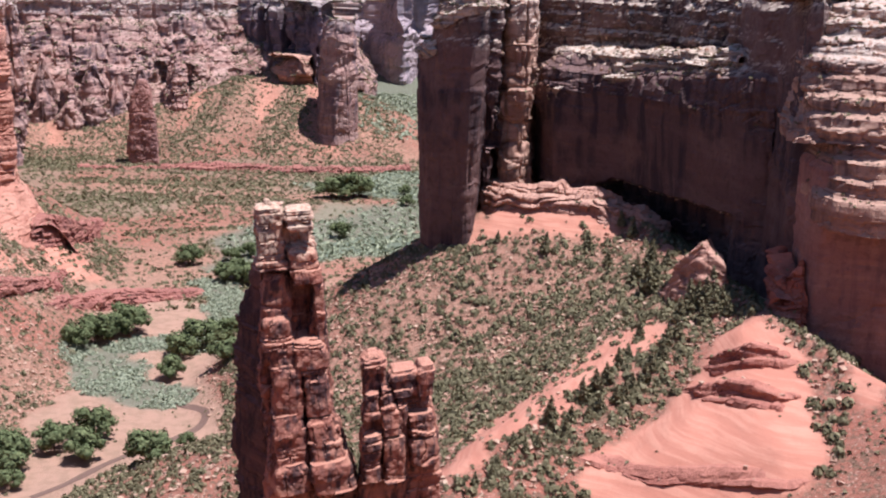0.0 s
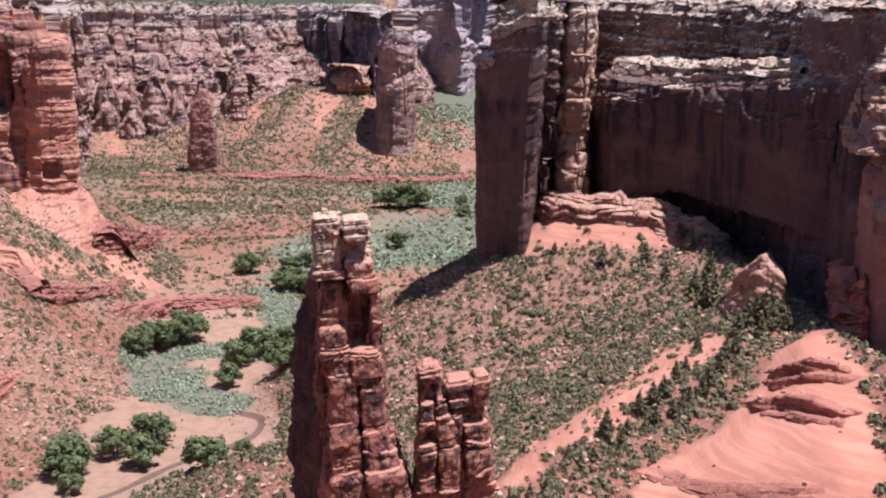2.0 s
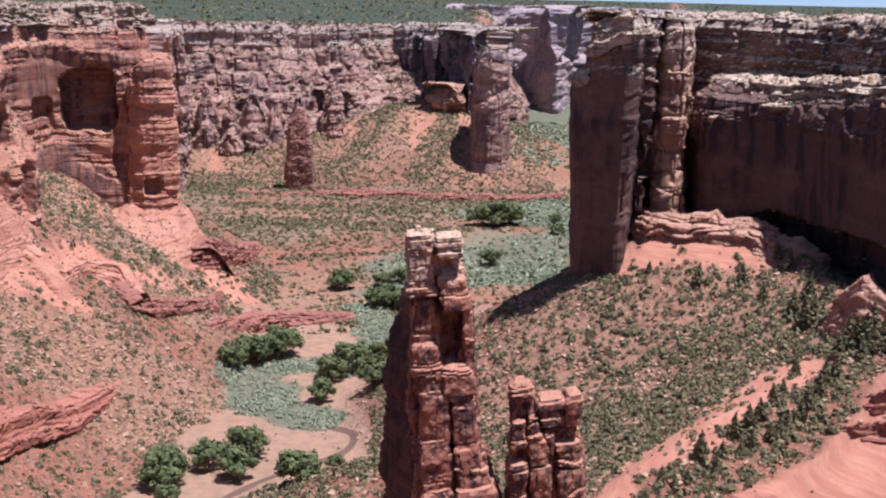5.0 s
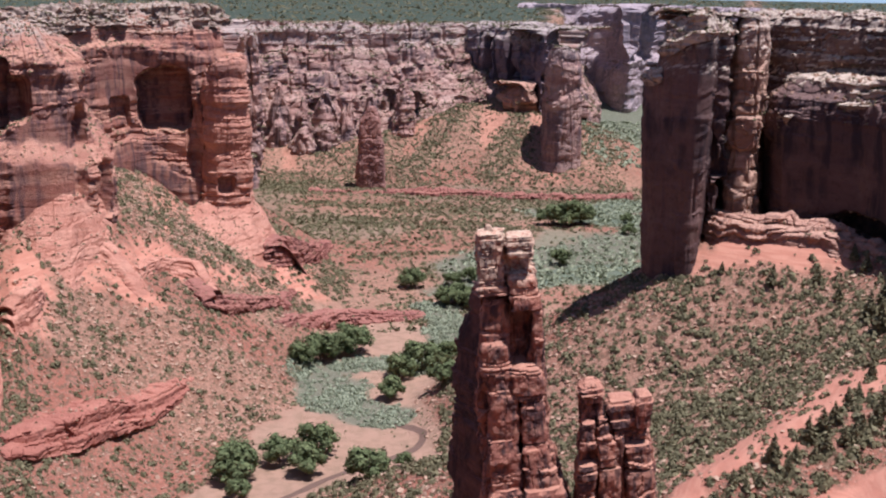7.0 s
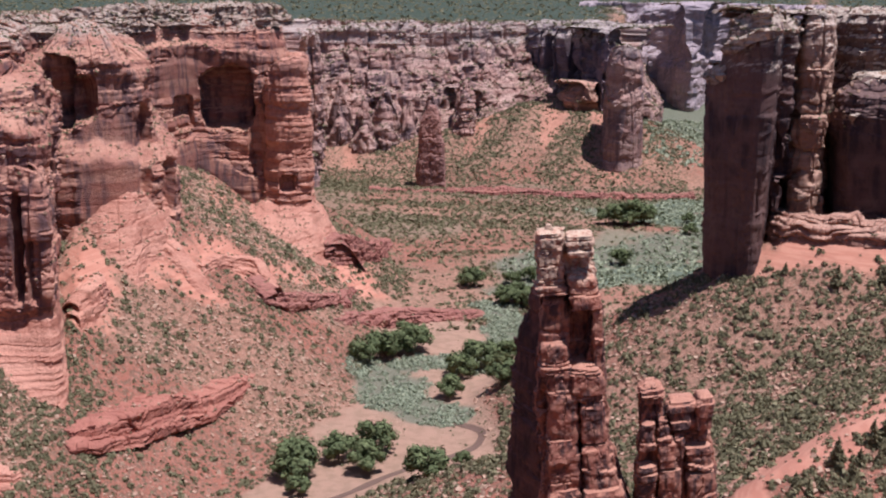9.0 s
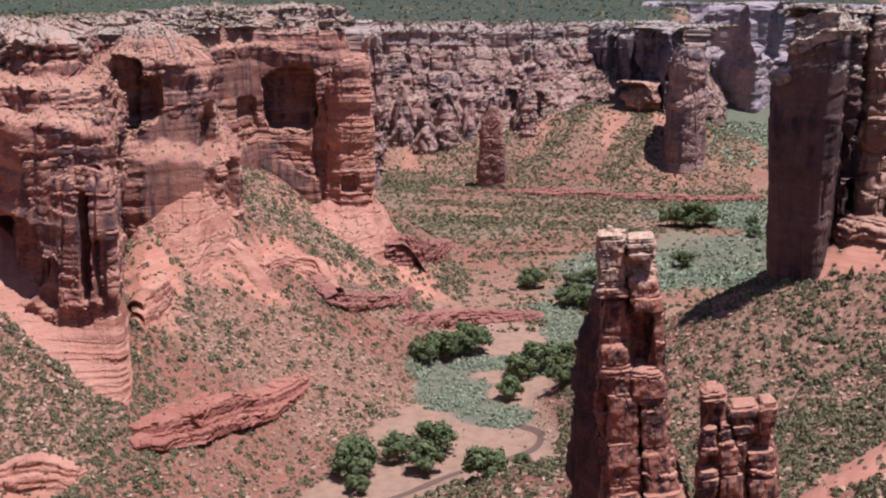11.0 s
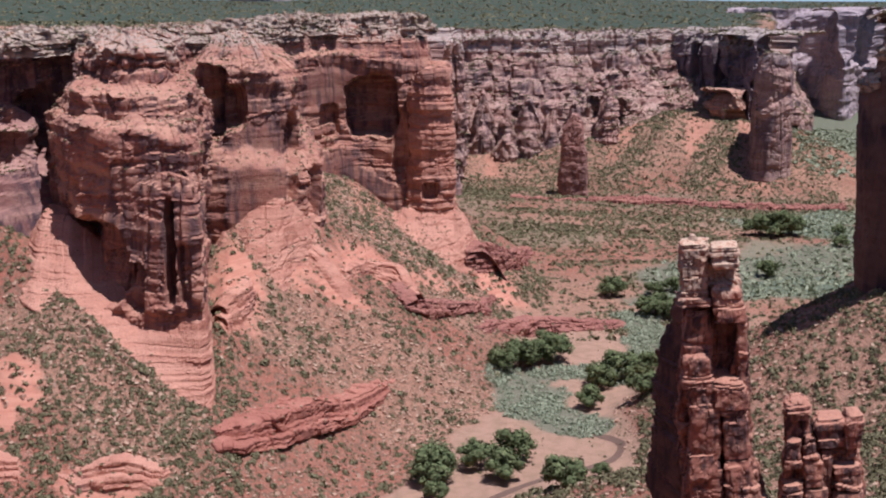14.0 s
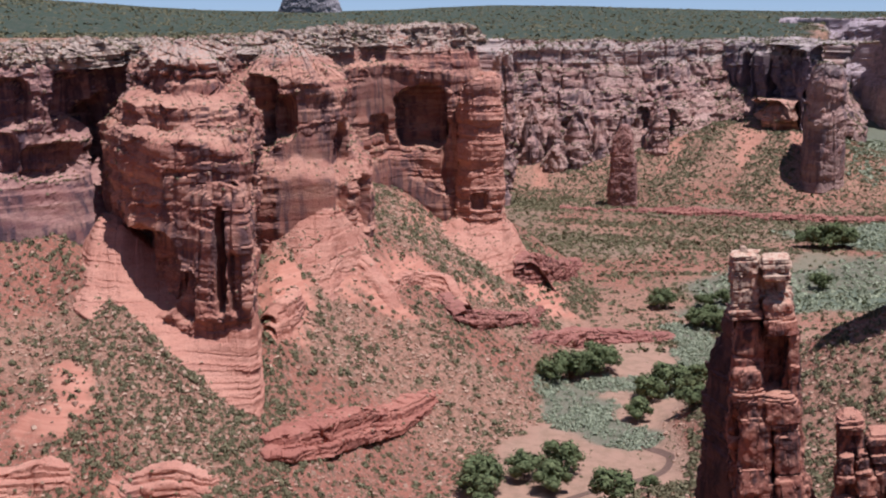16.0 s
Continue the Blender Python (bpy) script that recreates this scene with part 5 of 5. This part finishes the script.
BELTS = [(line_of([(-6, 1560), (-2, 1545), (1.8, 1520), (3.5, 1470), (4, 1400)]), 34.0), (line_of([(-7, 1790), (-2, 1770), (3, 1730), (8, 1800)]), 30.0), (line_of([(-7, 1690), (-3, 1660), (2, 1640)]), 24.0), (line_of([(-1, 1250), (2.4, 1300)]), 26.0), (line_of([(-4, 1330), (0, 1360), (3, 1380)]), 12.0)]
TREE_BELT = line_of([(24.41, 623), (21.41, 594), (18.9, 548), (16.28, 516), (13.05, 486)])
grow("shrubs", 20000, (-8, 30, 480, 860), (1.2, 3.4), TUFTS, JUNIPER, "dark green junipers scattered over the talus slope", "shrubs", 301,
     lambda x, y, z: open_slope(x, y, z) * ((x > 0) | (y < 730)) * (0.28 + 0.62 * patch(x, y, 50, 41) + 0.25 * tree_belt(x, y)) * (1 - slickrock(x, y)))
grow("scrub", 9000, (-8, 32, 470, 900), (0.6, 1.5), THIN, SCRUB, "low grey-green scrub between the junipers", "shrubs", 311,
     lambda x, y, z: open_slope(x, y, z) * 0.8 * (1 - 0.97 * slickrock(x, y)))
grow("shrubs", 18000, (-34, -4, 560, 1250), (0.9, 3.0), TUFTS, JUNIPER, "green bushes dotted over the red talus slope", "shrubs", 321,
     lambda x, y, z: open_slope(x, y, z) * (0.35 + 0.65 * patch(x, y, 60, 43)) * (1 - 0.9 * slickrock(x, y)))
grow("scrub", 20000, (-34, -5, 560, 1250), (0.5, 1.3), THIN, SCRUB, "thin dry scrub on the red talus slope", "shrubs", 331,
     lambda x, y, z: open_slope(x, y, z) * 0.8 * (1 - 0.97 * slickrock(x, y)))
grow("shrubs", 34000, (-11, 11, 1020, 1880), (0.9, 3.4), THIN, JUNIPER, "bushes over the red flats of the canyon floor", "shrubs", 341,
     lambda x, y, z: (on_mesa(x, y) < -4) * (0.2 + 0.4 * patch(x, y, 110, 45) + belts(x, y)) * (1 - sage_cover(x, y)) * (1 - 0.95 * over(x, y, SAGE_FLATS + PASTURES, 10.0, 87)))
grow("shrubs", 34000, (-12, 8.5, 1780, 2180), (1.3, 2.7), THIN, JUNIPER, "bushes speckling the far talus slopes", "shrubs", 351,
     lambda x, y, z: (on_mesa(x, y) < -4) * (0.2 + 0.45 * patch(x, y, 90, 47) + 0.8 * over(x, y, TALUS, 8.0, 86)) * (1 - 0.95 * slickrock(x, y)))
grow("shrubs", 3600, (-31, -19, 590, 780), (0.8, 2.2), TUFTS, JUNIPER, "dense green bushes at the foot of the promontory", "shrubs", 355,
     lambda x, y, z: open_slope(x, y, z) * (1 - smooth(0.45, 0.6, np.abs(np.degrees(np.arctan2(x, y)) + 24.5) / 10 + 0.4 * fbm(x, y, 0 * x, 40.0, 3, 52))) * (1 - slickrock(x, y)))
grow("shrubs", 700, (-12, 3, 660, 1080), (0.5, 1.4), TUFTS, JUNIPER, "small bushes on the sandy flat", "shrubs", 361,
     lambda x, y, z: (z < 6) * 0.35)
grow("sagebrush", 15000, (-9, 2.5, 740, 1180), (1.3, 3.6), SAGE_TUFTS, SAGE, "silver-green thicket along the wash", "shrubs", 371,
     lambda x, y, z: (z < 14) * sage_cover(x, y) * (0.2 + 0.8 * patch(x, y, 22, 57)))
grow("sagebrush", 7000, (0, 11, 1150, 1790), (1.6, 4.0), THIN, SAGE, "silver-green thicket on the far flats", "shrubs", 381,
     lambda x, y, z: (z < 14) * np.maximum(0.5 * sage_cover(x, y), over(x, y, SAGE_FLATS, 14.0, 87)))
grow("sagebrush", 4000, (4.5, 11, 1950, 2900), (2.0, 5.5), THIN, SAGE, "grey-green brush in the far side valley", "shrubs", 385,
     lambda x, y, z: (on_mesa(x, y) < -4) * 0.9)
grow("woodland", 13000, (-36, 36, 520, 1900), (1.4, 3.0), THIN, JUNIPER, "pinyon and juniper woodland on the plateau", "trees", 391,
     lambda x, y, z: (on_mesa(x, y) > 12) * smooth(5, 60, on_mesa(x, y)) * 0.9)
grow("woodland", 9000, (-36, 36, 1900, 4800), (2.5, 5.5), THIN, JUNIPER, "distant pinyon woodland on the plateau", "trees", 401,
     lambda x, y, z: (on_mesa(x, y) > 14) * 1.0)


def ledge_plants():
    """Bushes on the ledges and rims of all cliffs."""
    pts = np.concatenate([l[0] for l in LEDGES])
    area = np.concatenate([l[1] for l in LEDGES])
    far = np.concatenate([l[2] for l in LEDGES])
    g = np.random.default_rng(77)
    ok = g.random(len(pts)) < area * np.where(far > 1500, 0.019, 0.016) * (0.3 + 1.4 * patch(pts[:, 0], pts[:, 1], 40, 61))
    p = pts[ok]
    k = np.where(far[ok] > 1500, 1.5, 0.8) * (0.7 + 0.9 * g.random(len(p)) ** 2)
    strewn("ledge_bushes", p[:, 0], p[:, 1], p[:, 2] - 0.2, k, THIN, JUNIPER, "dark bushes clinging to cliff ledges and rims", "shrubs", 78)
    ok = g.random(len(pts)) < area * 0.010 * (far < 1500)
    p = pts[ok]
    strewn("ledge_stones", p[:, 0], p[:, 1], p[:, 2], 0.4 + 1.1 * g.random(len(p)) ** 2, STONES, STONE, "loose pale blocks lying on the cliff ledges", "boulders", 79)


def stone(seed):
    """A rough tilted block of radius 1 as triangles, (12, 3, 3)."""
    bm = bmesh.new()
    bmesh.ops.create_cube(bm, size=1.5)
    g = np.random.default_rng(seed)
    for v in bm.verts:
        v.co = Vector([c * (0.6 + 0.65 * g.random()) for c in v.co])
    bmesh.ops.rotate(bm, verts=bm.verts, matrix=Matrix.Rotation(0.7 * g.random(), 3, "X"))
    bmesh.ops.triangulate(bm, faces=bm.faces)
    out = np.array([[tuple(v.co) for v in f.verts] for f in bm.faces])
    bm.free()
    return out


STONES = [stone(500 + i) for i in range(10)]
ledge_plants()
grow("boulders", 36000, (-32, -7, 600, 1230), (0.4, 1.9), STONES, STONE, "pale fallen blocks on the talus slope", "boulders", 411,
     lambda x, y, z: open_slope(x, y, z) * (0.10 + 0.2 * patch(x, y, 45, 51) + 0.75 * rubble(x, y)) * (1 - 0.8 * slickrock(x, y)))
grow("boulders", 15000, (-6, 30, 470, 860), (0.45, 1.9), STONES, STONE, "pale fallen blocks among junipers", "boulders", 421,
     lambda x, y, z: open_slope(x, y, z) * (0.35 + 0.65 * patch(x, y, 45, 53)) * (1 - slickrock(x, y)))


def tree_parts(name, label, category, group, radius, height, seed, leaves, material, cone=False):
    """One tree: tapered trunk with limbs, and a crown of many leaf clumps with gaps."""
    g = np.random.default_rng(seed)
    ob = tagged(new(name), label, category, group)
    bm = bmesh.new()

    def limb(a, b, ra, rb):
        a, b = Vector(a), Vector(b)
        m = bmesh.ops.create_cone(bm, cap_ends=True, segments=7, radius1=ra, radius2=rb, depth=(b - a).length)
        q = (b - a).to_track_quat("Z", "Y").to_matrix().to_4x4()
        bmesh.ops.transform(bm, matrix=Matrix.Translation((a + b) / 2) @ q, verts=m["verts"])

    lean = g.normal(size=2) * 0.04 * height
    t1 = (lean[0], lean[1], height * (0.92 if cone else 0.45))
    limb((0, 0, -0.6), t1, height * 0.035, height * 0.012 if cone else height * 0.024)
    heads = []
    if cone:
        for i in range(16):
            f = 0.12 + 0.86 * i / 15
            for k in range(5):
                w = g.random() * 6.283
                rr = radius * (1.05 - f) * (0.5 + 0.5 * g.random())
                heads.append((lean[0] * f + rr * math.cos(w), lean[1] * f + rr * math.sin(w), height * f, radius * 0.52 * (1.2 - f)))
    else:
        for k in range(9):
            w, e = g.random() * 6.283, 0.35 + 0.6 * g.random()
            end = (t1[0] + radius * 0.7 * e * math.cos(w), t1[1] + radius * 0.7 * e * math.sin(w), height * (0.45 + 0.4 * g.random()))
            limb(t1, end, height * 0.016, height * 0.005)
            heads.append((*end, radius * (0.34 + 0.16 * g.random())))
        for k in range(16):
            w, e = g.random() * 6.283, math.sqrt(g.random())
            heads.append((radius * 0.85 * e * math.cos(w), radius * 0.85 * e * math.sin(w), height * (0.30 + 0.52 * g.random() * (1.1 - 0.4 * e)), radius * (0.22 + 0.16 * g.random())))
    me = bpy.data.meshes.new("trunk")
    bm.to_mesh(me)
    bm.free()
    me.materials.append(BARK)
    part("trunk", me, ob)
    each = max(6, leaves // len(heads))
    tris = [leaf_tuft(each, seed * 31 + i, 0.8, 0.6 if cone else 0.25, False) * h[3] * np.array([1, 1, 0.8]) + np.array(h[:3]) for i, h in enumerate(heads)]
    v = np.concatenate(tris).reshape(-1, 3)
    part("crown", mesh_of("crown", v, np.arange(len(v)).reshape(-1, 3), material), ob)
    return ob


def plant(proto, places, seed):
    g = np.random.default_rng(seed)
    x, y = np.array([at(p[0], p[1])[0] for p in places]), np.array([at(p[0], p[1])[1] for p in places])
    z = ground_z(x, y)
    for i, p in enumerate(places):
        base = proto[i % len(proto)]
        m = pose(x[i], y[i], z[i] - 0.2, 0, 0, g.random() * 360) @ Matrix.Diagonal((p[2], p[2], p[2], 1))
        if i < len(proto):
            base.matrix_basis = m
        else:
            copy_thing(base, pose(0, 0, 0)).matrix_basis = m


COTTONWOODS = [(-9.94, 697, 1.52), (-7.85, 726, 1.31), (-6.12, 740, 1.65), (-6.59, 707, 1.36), (-6.73, 915, 1.24), (-5.85, 937, 1.69), (-4.32, 961, 1.91), (-5.08, 949, 1.43), (-1.91, 898, 1.36), (-0.95, 918, 1.72), (0.22, 934, 1.41), (-2.44, 847, 1.19), (0.14, 830, 1.32), (-3.5, 667, 1.47), (0.61, 1127, 1.47), (1.16, 1113, 1.19), (2.64, 1128, 1.21), (0.46, 1202, 1.07), (5.79, 1547, 2.49), (4.99, 1553, 1.82), (6.59, 1558, 1.82), (5.55, 1313, 1.39), (8.74, 1507, 1.06), (8.59, 1585, 0.93), (-1.48, 1189, 1.41), (0.22, 1121, 1.33), (1.02, 1131, 1.34), (1.28, 1222, 1.08), (-9.93, 716, 1.33), (-9.87, 674, 0.84), (-3.5, 677, 0.85), (-1.74, 712, 0.66)]
PINES = [(16.13, 522, 1.29), (17.58, 541, 1.08), (18.24, 546, 1.21), (18.75, 555, 0.98), (14.33, 505, 0.68), (15.41, 777, 1.33), (19.77, 697, 1.5), (20.33, 675, 1.6), (20.69, 687, 1.19), (22.37, 628, 1.64), (23.13, 627, 1.49), (23.79, 621, 1.21), (22.94, 612, 1.06), (21.94, 598, 1.04), (21.16, 709, 0.91), (21.23, 580, 1.02), (19.99, 555, 0.74), (19.24, 574, 0.88), (20.1, 609, 0.93), (17.08, 528, 0.71), (17.91, 531, 0.71), (13.59, 495, 0.56), (14.95, 504, 0.57), (19.61, 547, 0.85), (20.73, 570, 1.0), (22.17, 655, 1.27), (23.39, 640, 1.38), (13.1, 798, 0.75), (18.93, 796, 1.02), (19.49, 778, 1.13), (16.85, 519, 0.79), (18.43, 537, 0.86), (19.22, 543, 0.82), (15.49, 508, 0.64), (20.5, 561, 0.99), (21.43, 592, 1.04), (21.88, 618, 1.24), (22.74, 630, 1.36), (23.43, 618, 1.23), (24.2, 615, 0.96), (13.33, 490, 0.58), (12.5, 486, 0.58), (19.62, 580, 0.87), (18.39, 745, 0.96), (17.41, 781, 1.01), (20.37, 721, 1.43)]
plant([tree_parts("cottonwood_tree", "broad green cottonwood on the sandy canyon floor", "tree", "cottonwoods on the canyon floor", 9.6, 14.0, 601 + i, 2600, COTTON) for i in range(4)], COTTONWOODS, 5)
plant([tree_parts("pine_tree", "dark green pointed pine on the rocky slope", "tree", "pines on the slope", 3.0, 11.0, 651 + i, 900, JUNIPER, True) for i in range(3)], PINES, 6)


# ---- the dirt track along the wash ----
def ribbon(name, line, wide, material, label, category, lift=0.25):
    pts, s = resample(line, 3.0)
    pts = soften(pts[:, :2], 6)
    tan = np.gradient(pts, axis=0)
    tan /= np.linalg.norm(tan, axis=1)[:, None]
    side = np.stack([tan[:, 1], -tan[:, 0]], 1)
    w = wide * (1 + 0.25 * fbm(s, 0 * s, 0 * s, 20.0, 3, 71))
    cols = [pts + side * (w * k)[:, None] for k in (-0.5, -0.25, 0, 0.25, 0.5)]
    V = np.stack([np.column_stack([c, ground_z(c[:, 0], c[:, 1]) + lift]) for c in cols], 1)
    n, m = V.shape[:2]
    return tagged(new(name, mesh_of(name, V.reshape(-1, 3), grid_faces(n, m), material, True)), label, category, kind="structure")


TRACK = plain_rock("track_mud", (0.085, 0.045, 0.031), (0.11, 0.06, 0.042))
ribbon("road", WASH, 5.4, TRACK, "narrow dark brown dirt track winding over sandy flat", "road")

# the lone butte on the horizon
far_butte = thing("butte", "grey steep-sided butte on the horizon beyond the woodland", "butte", kind="structure")
part("rock", column_mesh("rock", [(372, -1530, -1380), (340, -1548, -1356), (300, -1560, -1338), (225, -1590, -1310)], 4480, 70, BUTTE_ROCK, 63, 5.0, 3.0, 26.0, 2.6), far_butte)
